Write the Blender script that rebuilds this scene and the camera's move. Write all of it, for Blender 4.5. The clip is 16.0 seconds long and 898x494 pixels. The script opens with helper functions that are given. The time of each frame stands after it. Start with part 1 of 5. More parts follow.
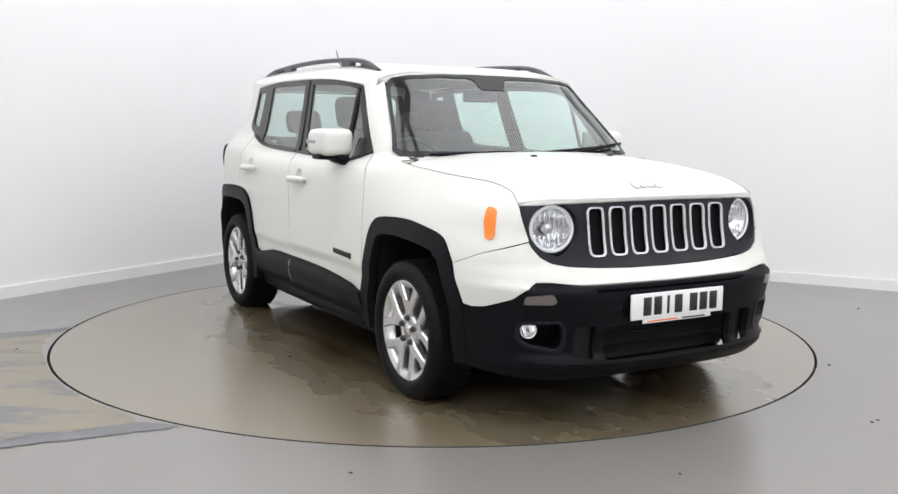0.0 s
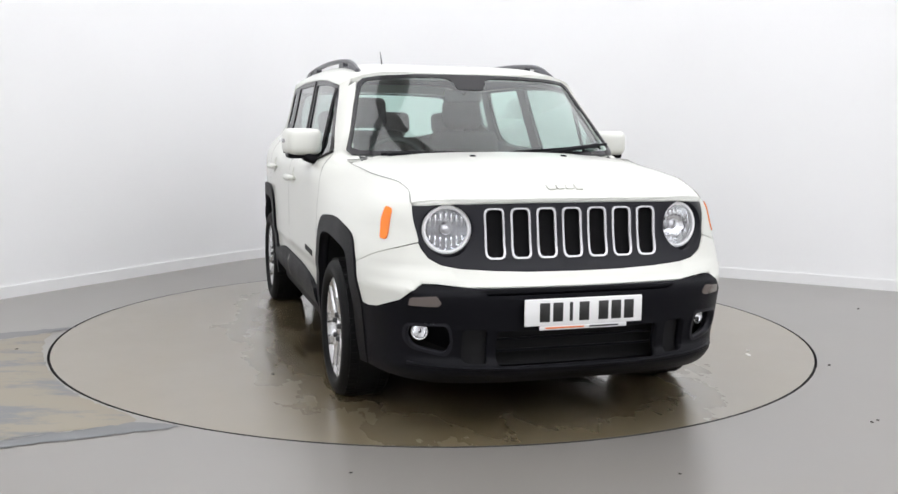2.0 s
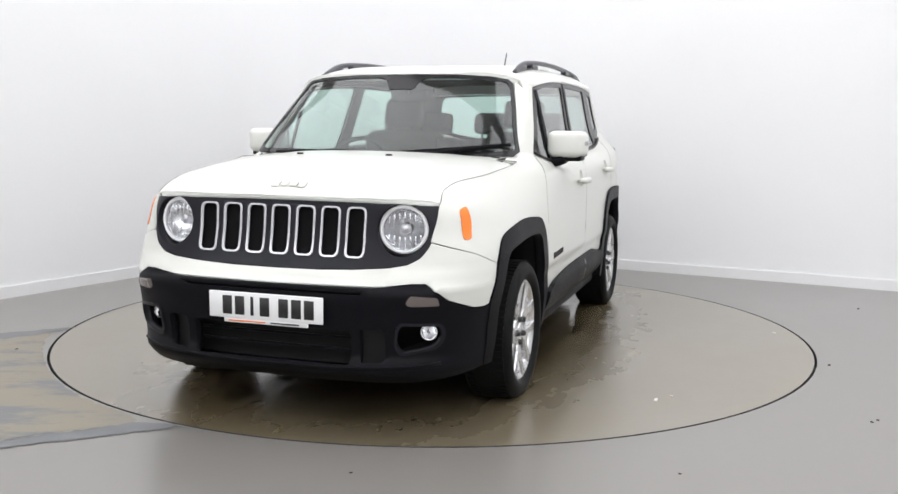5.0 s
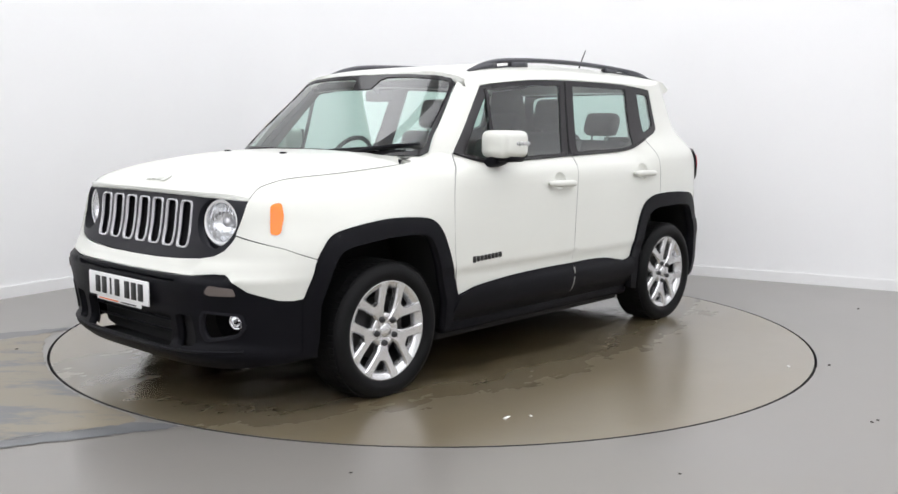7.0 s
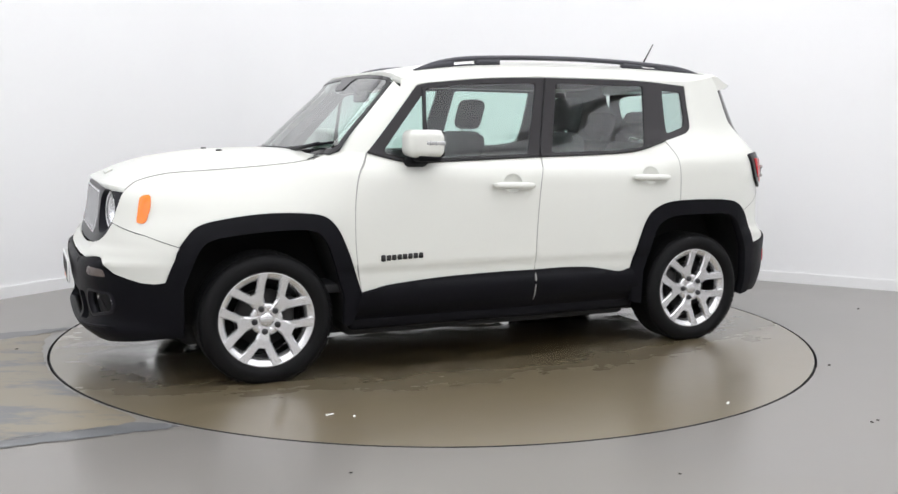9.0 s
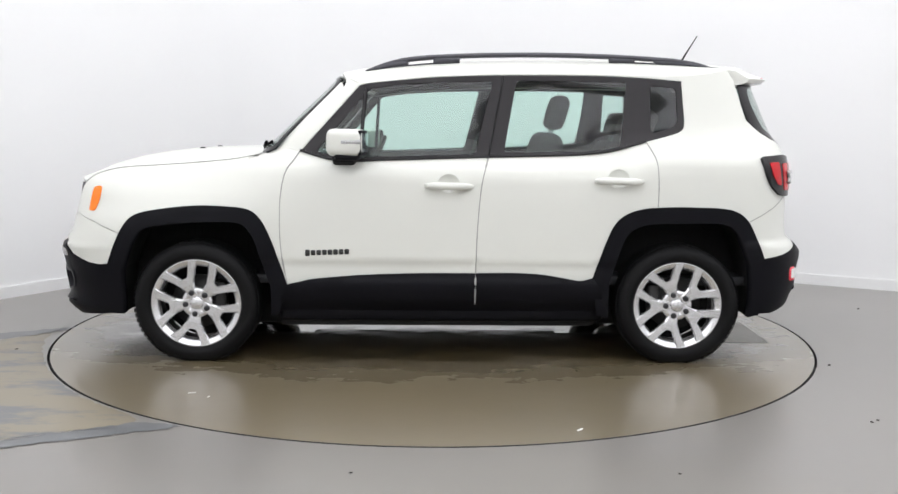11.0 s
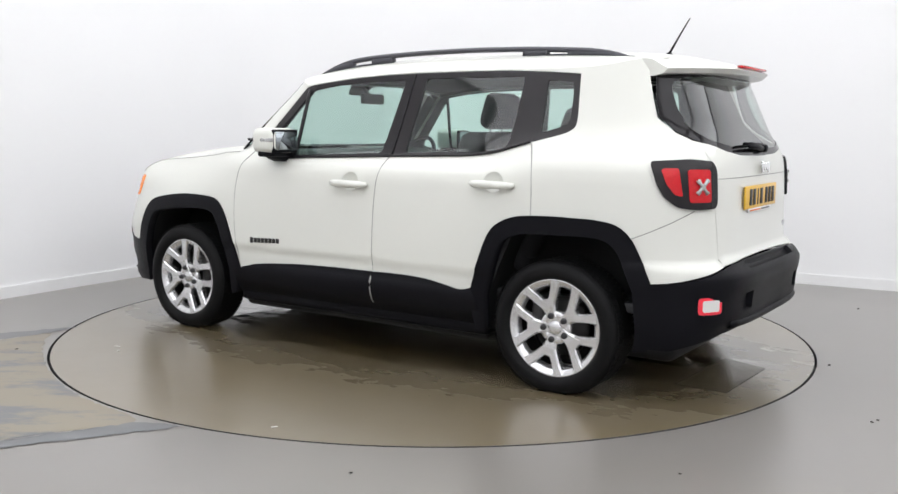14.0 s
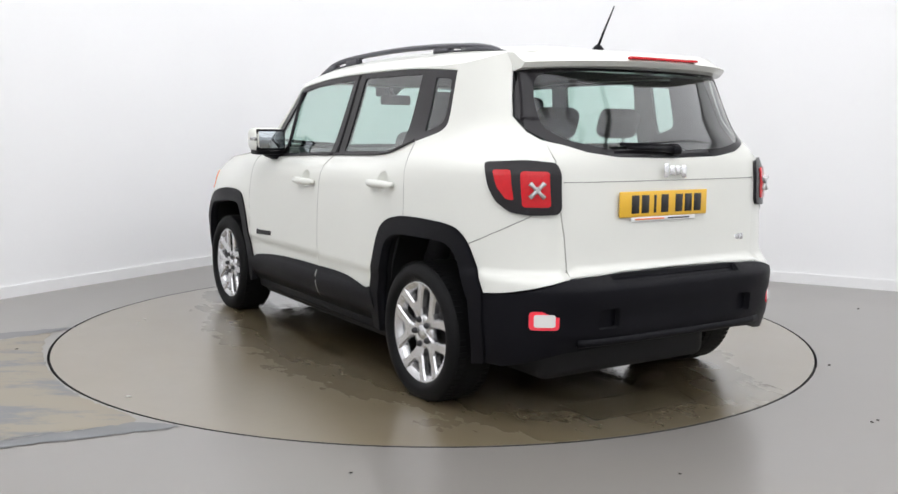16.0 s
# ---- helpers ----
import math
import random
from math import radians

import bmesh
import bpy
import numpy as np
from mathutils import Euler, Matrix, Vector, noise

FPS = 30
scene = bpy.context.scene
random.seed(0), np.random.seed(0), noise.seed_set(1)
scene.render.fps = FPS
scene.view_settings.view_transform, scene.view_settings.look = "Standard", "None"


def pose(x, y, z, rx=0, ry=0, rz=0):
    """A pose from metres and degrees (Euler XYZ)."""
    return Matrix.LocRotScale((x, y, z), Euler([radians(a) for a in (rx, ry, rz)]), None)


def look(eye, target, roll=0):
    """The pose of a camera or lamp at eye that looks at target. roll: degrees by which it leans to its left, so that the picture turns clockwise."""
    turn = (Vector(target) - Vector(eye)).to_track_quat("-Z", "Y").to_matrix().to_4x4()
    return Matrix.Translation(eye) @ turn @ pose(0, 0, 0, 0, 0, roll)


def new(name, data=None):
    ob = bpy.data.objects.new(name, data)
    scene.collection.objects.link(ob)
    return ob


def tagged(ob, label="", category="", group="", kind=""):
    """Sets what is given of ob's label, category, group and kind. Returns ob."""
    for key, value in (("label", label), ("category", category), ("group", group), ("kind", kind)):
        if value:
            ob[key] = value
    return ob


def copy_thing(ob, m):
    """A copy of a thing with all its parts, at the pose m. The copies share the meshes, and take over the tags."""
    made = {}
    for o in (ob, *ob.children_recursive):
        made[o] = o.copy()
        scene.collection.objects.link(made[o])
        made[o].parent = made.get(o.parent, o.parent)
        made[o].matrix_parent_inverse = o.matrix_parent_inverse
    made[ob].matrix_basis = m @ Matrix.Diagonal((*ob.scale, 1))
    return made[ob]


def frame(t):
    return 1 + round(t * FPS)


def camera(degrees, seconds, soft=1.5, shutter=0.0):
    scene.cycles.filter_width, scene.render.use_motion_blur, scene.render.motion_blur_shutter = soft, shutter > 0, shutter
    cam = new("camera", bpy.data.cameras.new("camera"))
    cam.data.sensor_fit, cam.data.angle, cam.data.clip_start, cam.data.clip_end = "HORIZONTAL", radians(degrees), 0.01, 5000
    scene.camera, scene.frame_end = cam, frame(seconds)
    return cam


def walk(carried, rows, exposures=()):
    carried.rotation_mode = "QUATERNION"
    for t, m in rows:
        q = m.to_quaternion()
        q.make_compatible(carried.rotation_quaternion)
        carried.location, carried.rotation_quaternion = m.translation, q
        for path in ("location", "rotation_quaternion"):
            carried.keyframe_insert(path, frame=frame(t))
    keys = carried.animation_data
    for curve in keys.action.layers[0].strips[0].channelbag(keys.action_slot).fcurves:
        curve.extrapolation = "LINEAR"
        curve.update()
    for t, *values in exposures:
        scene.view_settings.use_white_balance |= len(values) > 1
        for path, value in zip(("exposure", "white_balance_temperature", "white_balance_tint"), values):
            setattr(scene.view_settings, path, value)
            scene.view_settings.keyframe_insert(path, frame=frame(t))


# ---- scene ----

# ---------- camera: fixed on a tripod ----------
cam = camera(50.98, 16.0, soft=1.5)
EYE = Vector((0.0, -5.8325, 1.252))
AIM = EYE + Vector((0.014555, 0.991949, -0.125801))
walk(cam, [(0, look(EYE, AIM, 0.55)), (16, look(EYE, AIM, 0.55))])

# ---------- world and light ----------
world = bpy.data.worlds.new("world")
scene.world = world
world.use_nodes = True
world.node_tree.nodes["Background"].inputs[0].default_value = (0.9, 0.93, 1.0, 1)
world.node_tree.nodes["Background"].inputs[1].default_value = 0.3
scene.view_settings.exposure = 0.0
PANEL_GLOW = 1.95


# ---------- materials ----------
def mat(name, col, rough=0.5, metal=0.0, coat=0.0, spec=0.5, var=0.0, scale=8.0, bump=0.0, bscale=60.0, rvar=0.0, emit=None):
    m = bpy.data.materials.new(name)
    m.use_nodes = True
    nt = m.node_tree
    b = nt.nodes["Principled BSDF"]
    b.inputs["Base Color"].default_value = (*col, 1)
    b.inputs["Roughness"].default_value = rough
    b.inputs["Metallic"].default_value = metal
    b.inputs["Coat Weight"].default_value = coat
    b.inputs["Coat Roughness"].default_value = 0.04
    b.inputs["Specular IOR Level"].default_value = spec
    tc = nt.nodes.new("ShaderNodeTexCoord")
    if var or rvar:
        n = nt.nodes.new("ShaderNodeTexNoise")
        n.inputs["Scale"].default_value = scale
        n.inputs["Detail"].default_value = 6
        nt.links.new(tc.outputs["Object"], n.inputs["Vector"])
        if var:
            mx = nt.nodes.new("ShaderNodeMix")
            mx.data_type = "RGBA"
            mx.inputs["A"].default_value = (*[c * (1 - var) for c in col], 1)
            mx.inputs["B"].default_value = (*[min(1, c * (1 + var)) for c in col], 1)
            nt.links.new(n.outputs["Fac"], mx.inputs["Factor"])
            nt.links.new(mx.outputs["Result"], b.inputs["Base Color"])
        if rvar:
            mr = nt.nodes.new("ShaderNodeMapRange")
            mr.inputs["To Min"].default_value = max(0, rough - rvar)
            mr.inputs["To Max"].default_value = min(1, rough + rvar)
            nt.links.new(n.outputs["Fac"], mr.inputs["Value"])
            nt.links.new(mr.outputs["Result"], b.inputs["Roughness"])
    if bump:
        n2 = nt.nodes.new("ShaderNodeTexNoise")
        n2.inputs["Scale"].default_value = bscale
        n2.inputs["Detail"].default_value = 4
        nt.links.new(tc.outputs["Object"], n2.inputs["Vector"])
        bp = nt.nodes.new("ShaderNodeBump")
        bp.inputs["Strength"].default_value = bump
        bp.inputs["Distance"].default_value = 0.002
        nt.links.new(n2.outputs["Fac"], bp.inputs["Height"])
        nt.links.new(bp.outputs["Normal"], b.inputs["Normal"])
    if emit:
        b.inputs["Emission Color"].default_value = (*emit[:3], 1)
        b.inputs["Emission Strength"].default_value = emit[3]
    return m


def glass_mat(name, tint, gloss=0.06, rough=0.0):
    m = bpy.data.materials.new(name)
    m.use_nodes = True
    nt = m.node_tree
    nt.nodes.remove(nt.nodes["Principled BSDF"])
    tr = nt.nodes.new("ShaderNodeBsdfTransparent")
    tr.inputs[0].default_value = (*tint, 1)
    gl = nt.nodes.new("ShaderNodeBsdfGlossy")
    gl.inputs["Roughness"].default_value = rough
    lw = nt.nodes.new("ShaderNodeLayerWeight")
    lw.inputs[0].default_value = 0.5
    pw = nt.nodes.new("ShaderNodeMath")
    pw.operation = "POWER"
    pw.inputs[1].default_value = 2.6
    nt.links.new(lw.outputs["Facing"], pw.inputs[0])
    fr = nt.nodes.new("ShaderNodeMapRange")
    fr.inputs["To Min"].default_value = gloss
    nt.links.new(pw.outputs[0], fr.inputs["Value"])
    mx = nt.nodes.new("ShaderNodeMixShader")
    nt.links.new(fr.outputs["Result"], mx.inputs[0])
    nt.links.new(tr.outputs[0], mx.inputs[1])
    nt.links.new(gl.outputs[0], mx.inputs[2])
    nt.links.new(mx.outputs[0], nt.nodes["Material Output"].inputs["Surface"])
    return m


PAINT = mat("white_paint", (0.675, 0.68, 0.635), 0.30, coat=0.4, spec=0.35, var=0.012, scale=3.0)
BLACK = mat("grained_black_plastic", (0.0042, 0.0042, 0.0062), 0.44, spec=0.11, var=0.25, scale=5, bump=0.22, bscale=420, rvar=0.08)
CERAMIC = mat("black_ceramic_band", (0.014, 0.013, 0.015), 0.06, spec=0.3)
GLOSSBLACK = mat("gloss_black_trim", (0.014, 0.012, 0.014), 0.25, spec=0.3)
GRILLE = mat("dark_grey_grille", (0.009, 0.009, 0.013), 0.33, spec=0.24, var=0.1)
VOID = mat("dark_void", (0.006, 0.006, 0.007), 0.8)
MESHM = mat("grille_mesh_plastic", (0.004, 0.004, 0.0045), 0.7, spec=0.1, bump=0.6, bscale=300)
SILVER = mat("satin_silver", (0.66, 0.66, 0.68), 0.22, metal=0.7, coat=0.3)
CHROME = mat("chrome", (0.93, 0.94, 0.95), 0.12, metal=1.0)
REFLECTOR = mat("faceted_reflector", (0.88, 0.89, 0.90), 0.16, metal=1.0, bump=0.5, bscale=38)
MIRROR = mat("mirror_silver", (0.32, 0.35, 0.37), 0.03, metal=1.0)
ALLOY = mat("silver_alloy", (0.66, 0.66, 0.67), 0.27, metal=0.85, coat=0.4, var=0.04)
ALLOYIN = mat("alloy_barrel", (0.055, 0.055, 0.058), 0.4, metal=0.8, var=0.2)
STEEL = mat("brake_steel", (0.035, 0.034, 0.034), 0.5, metal=0.6, var=0.2, scale=20)
RUBBER = mat("tyre_rubber", (0.005, 0.005, 0.0055), 0.58, spec=0.14, var=0.25, scale=6, bump=0.25, bscale=120)
GLASS = glass_mat("green_tinted_glass", (0.76, 0.91, 0.86))
GLASSREAR = glass_mat("rear_tinted_glass", (0.68, 0.81, 0.77))
LENS = glass_mat("clear_lens", (0.95, 0.95, 0.96), 0.04)
AMBER = mat("amber_lens", (0.86, 0.20, 0.004), 0.2, coat=0.3, var=0.06, scale=40)
RED = mat("red_lens", (0.52, 0.006, 0.012), 0.2, coat=0.25, spec=0.3, var=0.15, scale=60)
REDSOFT = mat("red_reflector", (0.85, 0.03, 0.06), 0.25, coat=0.7)
PLATEW = mat("white_plate", (0.80, 0.80, 0.80), 0.35, coat=0.3)
PLATEY = mat("yellow_plate", (0.72, 0.42, 0.03), 0.35, coat=0.3)
INK = mat("black_ink", (0.012, 0.012, 0.012), 0.5)
ORANGE = mat("orange_ink", (0.8, 0.2, 0.04), 0.5)
TRIM = mat("dark_interior_plastic", (0.026, 0.027, 0.03), 0.6, bump=0.05, bscale=300, var=0.15)
LINER = mat("grey_headlining", (0.05, 0.052, 0.054), 0.9, bump=0.2, bscale=400, var=0.05)
FABRIC = mat("black_seat_fabric", (0.02, 0.02, 0.023), 0.9, bump=0.08, bscale=500, var=0.2, scale=12)
WHITEWALL = mat("white_wall_paint", (0.83, 0.83, 0.835), 0.75, var=0.02, scale=1.2, bump=0.15, bscale=35)
SKIRT = mat("white_gloss_skirting", (0.80, 0.80, 0.80), 0.4, var=0.03)
CEILM = mat("white_ceiling_paint", (0.8, 0.8, 0.8), 0.8, var=0.02)
GLOW = mat("light_diffuser", (0.9, 0.9, 0.9), 0.6, emit=(0.957, 0.967, 1.0, PANEL_GLOW))
FRAME = mat("white_metal_frame", (0.75, 0.75, 0.75), 0.4)
SEAM = mat("grey_panel_gap", (0.30, 0.30, 0.285), 0.7)
GAPM = mat("black_gap", (0.01, 0.01, 0.01), 0.7)


def floor_mat(name, stains):
    """Sealed grey concrete paint: mottling, faint brown film, and slate-grey scrapes where stains is set."""
    m = bpy.data.materials.new(name)
    m.use_nodes = True
    nt = m.node_tree
    N, K = nt.nodes.new, nt.links.new
    b = nt.nodes["Principled BSDF"]
    tc = N("ShaderNodeTexCoord")

    def noise_tex(scale, detail=2.5, rough=0.5, stretch=None):
        n = N("ShaderNodeTexNoise")
        n.inputs["Scale"].default_value = scale
        n.inputs["Detail"].default_value = detail
        n.inputs["Roughness"].default_value = rough
        if stretch:
            mp = N("ShaderNodeMapping")
            mp.inputs["Rotation"].default_value = (0, 0, stretch[2])
            mp.inputs["Scale"].default_value = (stretch[0], stretch[1], 1)
            K(tc.outputs["Object"], mp.inputs["Vector"])
            K(mp.outputs["Vector"], n.inputs["Vector"])
        else:
            K(tc.outputs["Object"], n.inputs["Vector"])
        return n.outputs["Fac"]

    def ramp(fac, p0, p1):
        r = N("ShaderNodeMapRange")
        r.interpolation_type = "SMOOTHSTEP"
        r.inputs["From Min"].default_value = p0
        r.inputs["From Max"].default_value = p1
        K(fac, r.inputs["Value"])
        return r.outputs["Result"]

    def mixc(fac, a, bcol):
        x = N("ShaderNodeMix")
        x.data_type = "RGBA"
        if isinstance(fac, float):
            x.inputs["Factor"].default_value = fac
        else:
            K(fac, x.inputs["Factor"])
        for s, v in (("A", a), ("B", bcol)):
            if isinstance(v, tuple):
                x.inputs[s].default_value = (*v, 1)
            else:
                K(v, x.inputs[s])
        return x.outputs["Result"]

    def maths(op, p, q=0.0, r=0.0):
        x = N("ShaderNodeMath")
        x.operation = op
        for i, v in enumerate((p, q, r)):
            if isinstance(v, float):
                x.inputs[i].default_value = v
            else:
                K(v, x.inputs[i])
        return x.outputs[0]

    b.inputs["Specular IOR Level"].default_value = stains["spec"]
    big = noise_tex(0.7, 4, 0.55)
    fine = noise_tex(14, 5, 0.65)
    col = mixc(ramp(big, 0.3, 0.7), stains["base"], stains["base2"])
    col = mixc(ramp(noise_tex(1.3, 5, 0.6, (0.5, 1.4, 0.5)), 0.3, 0.75), col, stains["film"])
    col = mixc(ramp(fine, 0.45, 0.85), col, stains["speck"])
    rough = maths("MULTIPLY_ADD", noise_tex(3.2, 5, 0.6), stains["rough"][1] - stains["rough"][0], stains["rough"][0])
    if "damp_shade" in stains:
        # a damp, brownish film where the car drips, its colour also darkened for the car's contact shadow, with
        # standing water in the middle of it
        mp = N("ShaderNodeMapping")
        mp.inputs["Scale"].default_value = (1 / stains["damp_shade_size"][0], 1 / stains["damp_shade_size"][1], 0)
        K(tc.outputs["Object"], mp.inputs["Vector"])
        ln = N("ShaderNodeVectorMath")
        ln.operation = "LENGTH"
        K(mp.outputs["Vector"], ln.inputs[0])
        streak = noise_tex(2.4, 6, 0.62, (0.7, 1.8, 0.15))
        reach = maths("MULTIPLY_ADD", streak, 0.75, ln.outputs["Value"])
        wet_shade = ramp(reach, 1.85, 0.75)
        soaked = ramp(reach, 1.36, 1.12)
        col = mixc(wet_shade, col, mixc(ramp(fine, 0.3, 0.8), stains["damp_shade"], tuple(v * 0.8 for v in stains["damp_shade"])))
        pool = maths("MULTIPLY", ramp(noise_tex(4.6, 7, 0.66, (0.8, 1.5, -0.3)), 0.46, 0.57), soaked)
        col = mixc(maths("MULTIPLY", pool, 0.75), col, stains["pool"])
        rough = maths("MULTIPLY_ADD", wet_shade, -0.13, rough)
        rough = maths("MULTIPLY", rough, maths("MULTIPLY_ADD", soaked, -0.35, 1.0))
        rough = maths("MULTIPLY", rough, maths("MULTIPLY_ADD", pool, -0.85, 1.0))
    K(col, b.inputs["Base Color"])
    K(rough, b.inputs["Roughness"])
    b.inputs["Coat Weight"].default_value = stains["coat"]
    b.inputs["Coat IOR"].default_value = 1.6
    if "damp_shade" in stains:
        K(maths("MULTIPLY", rough, 1.1), b.inputs["Coat Roughness"])
    else:
        b.inputs["Coat Roughness"].default_value = 0.34
    return m


FLOORM = floor_mat("grey_floor_paint", dict(base=(0.200, 0.189, 0.176), base2=(0.196, 0.185, 0.172), film=(0.198, 0.185, 0.168), speck=(0.196, 0.185, 0.172), rough=(0.27, 0.30), spec=0.6, coat=0.25))
# the dark film colour holds both wetness and painted shade under the car
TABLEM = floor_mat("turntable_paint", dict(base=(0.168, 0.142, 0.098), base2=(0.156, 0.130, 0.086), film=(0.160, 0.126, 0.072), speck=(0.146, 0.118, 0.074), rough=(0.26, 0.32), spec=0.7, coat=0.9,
                                           damp_shade=(0.070, 0.049, 0.018), pool=(0.024, 0.020, 0.013), damp_shade_size=(2.0, 1.0)))
SLATE = mat("slate_grey_scraped_floor", (0.125, 0.128, 0.134), 0.35, var=0.45, scale=9, rvar=0.1)
HATCH = mat("damp_hatch_plate", (0.092, 0.076, 0.048), 0.2, var=0.35, scale=6, rvar=0.09)
CHIP = mat("white_paper_scrap", (0.75, 0.75, 0.73), 0.7)
GRIT = mat("dark_grit", (0.05, 0.045, 0.04), 0.8)


# ---------- mesh helpers ----------
def part(name, bm, material, parent=None, label="", smooth=True):
    me = bpy.data.meshes.new(name)
    bm.to_mesh(me)
    bm.free()
    return part_mesh(name, me, material, parent, label, smooth)


def part_mesh(name, me, material, parent=None, label="", smooth=True):
    me.materials.append(material)
    if smooth:
        me.polygons.foreach_set("use_smooth", [True] * len(me.polygons))
        me.update()
    ob = new(name, me)
    if parent is not None:
        ob.parent = parent
        if parent.parent is None and parent.type == "EMPTY" and parent.name.startswith("suv"):
            ob.location = (CAR_X, CAR_Y, CAR_Z)
            ob.scale = (1, 1, CAR_TALL)
    if label:
        tagged(ob, label=label)
    return ob


def rbox(bm, size, at, bevel=0.01, seg=2, m=None):
    """A box with rounded edges, added to bm."""
    t = Matrix.Translation(at) @ (m or Matrix()) @ Matrix.Diagonal((*size, 1))
    vs = bmesh.ops.create_cube(bm, size=1.0, matrix=t)["verts"]
    if bevel:
        es = list({e for v in vs for e in v.link_edges})
        bmesh.ops.bevel(bm, geom=es, offset=bevel, segments=seg, profile=0.5, affect="EDGES")
    return bm


def boxed(size, at, bevel=0.01, seg=2, m=None):
    return rbox(bmesh.new(), size, at, bevel, seg, m)


def lathe(profile, at=(0, 0, 0), seg=48, m=None, closed=False):
    """Profile of (radius, along) turned about the local y axis."""
    bm = bmesh.new()
    mm = Matrix.Translation(at) @ (m or Matrix())
    rings = []
    for r, a in profile:
        rings.append([bm.verts.new(mm @ Vector((r * math.cos(k * math.tau / seg), a, r * math.sin(k * math.tau / seg)))) for k in range(seg)])
    pairs = list(zip(rings, rings[1:])) + ([(rings[-1], rings[0])] if closed else [])
    for p, q in pairs:
        for k in range(seg):
            bm.faces.new((p[k], p[(k + 1) % seg], q[(k + 1) % seg], q[k]))
    bmesh.ops.recalc_face_normals(bm, faces=bm.faces)
    return bm


def tube(points, rad, seg=8, bm=None, flat=1.0, up=(0, 0, 1)):
    """A tube of radius rad (a number or one per point), flattened along up by flat."""
    bm = bm or bmesh.new()
    pts = [Vector(p) for p in points]
    rads = [float(q) for q in rad] if isinstance(rad, (list, tuple)) else [rad] * len(pts)
    rings = []
    for i, p in enumerate(pts):
        d = (pts[min(i + 1, len(pts) - 1)] - pts[max(i - 1, 0)]).normalized()
        a = d.cross(Vector(up)).normalized()
        b = a.cross(d).normalized()
        rings.append([bm.verts.new(p + rads[i] * (math.cos(k * math.tau / seg) * a + flat * math.sin(k * math.tau / seg) * b)) for k in range(seg)])
    for p, q in zip(rings, rings[1:]):
        for k in range(seg):
            bm.faces.new((p[k], p[(k + 1) % seg], q[(k + 1) % seg], q[k]))
    bm.faces.new(rings[0])
    bm.faces.new(rings[-1])
    bmesh.ops.recalc_face_normals(bm, faces=bm.faces)
    return bm


def curve(xs, ys):
    """A smooth function through the points that does not overshoot."""
    xs, ys = np.array(xs, float), np.array(ys, float)
    h = np.diff(xs)
    d = np.diff(ys) / h
    s = np.zeros(len(xs))
    s[0], s[-1] = d[0], d[-1]
    for i in range(1, len(xs) - 1):
        s[i] = 0 if d[i - 1] * d[i] <= 0 else 2 * d[i - 1] * d[i] / (d[i - 1] + d[i])

    def f(x):
        x = np.clip(np.asarray(x, float), xs[0], xs[-1])
        i = np.clip(np.searchsorted(xs, x) - 1, 0, len(xs) - 2)
        t = (x - xs[i]) / h[i]
        return ((1 + 2 * t) * (1 - t) ** 2 * ys[i] + t * (1 - t) ** 2 * h[i] * s[i]
                + t * t * (3 - 2 * t) * ys[i + 1] + t * t * (t - 1) * h[i] * s[i + 1])
    return f


def smooth01(a, b, x):
    t = np.clip((np.asarray(x, float) - a) / (b - a), 0, 1)
    return t * t * (3 - 2 * t)


# ---------- the car's surface: x forward, y left, origin between the axles ----------
CAR_X, CAR_Y, CAR_Z, CAR_TALL = -0.0106, 0.0117, 0.013, 0.9876
W_DOOR = curve([.15, .25, .40, .52, .56, .80, .95, 1.0, 1.04, 1.075, 1.10, 1.12, 1.245, 1.516, 1.62],
               [.84, .862, .873, .878, .889, .889, .885, .879, .864, .832, .808, .795, .760, .697, .672])
W_REAR = curve([.15, .25, .40, .52, .56, .80, 1.0, 1.06, 1.10, 1.14, 1.18, 1.215, 1.26, 1.516, 1.62],
               [.84, .864, .880, .884, .889, .889, .886, .880, .866, .838, .803, .778, .757, .697, .672])
W_FEND = curve([.15, .30, .50, .66, .77, .86, .90, .95, 1.0, 1.04, 1.08, 1.12], [.84, .874, .886, .887, .873, .842, .822, .793, .760, .733, .700, .66])
W_NOSE = curve([.15, .40, .60, .70, .77, .82, .90, .94, .97, 1.0, 1.05], [.84, .876, .886, .872, .848, .824, .796, .773, .743, .706, .65])
A_FRONT = curve([.15, .20, .27, .30, .45, .595, .615, .64, .68, .80, .93, .97, 1.0, 1.05], [1.02, 1.06, 1.105, 1.10, 1.115, 1.115, 1.095, 1.085, 1.055, 1.02, 1.003, .995, .975, .92])
A_REAR = curve([.15, .25, .35, .50, .60, .63, .655, .75, 1.0, 1.08, 1.15, 1.30, 1.50, 1.62], [.97, 1.03, 1.06, 1.057, 1.05, 1.035, .995, .985, .976, .97, .958, .905, .82, .77])
N_FRONT = curve([.15, .50, .95, 1.05], [4.0, 4.2, 5.9, 5.9])
N_REAR = curve([.15, 1.1, 1.3, 1.6], [4.4, 4.4, 3.6, 3.6])
A_GLASS = curve([1.05, 1.12, 1.53, 1.6], [1.035, .972, .578, .512])
N_GLASS = curve([1.05, 1.12, 1.52, 1.6], [9, 9, 5.5, 5.5])
WRAP_F, WRAP_R = 1.05, 0.98


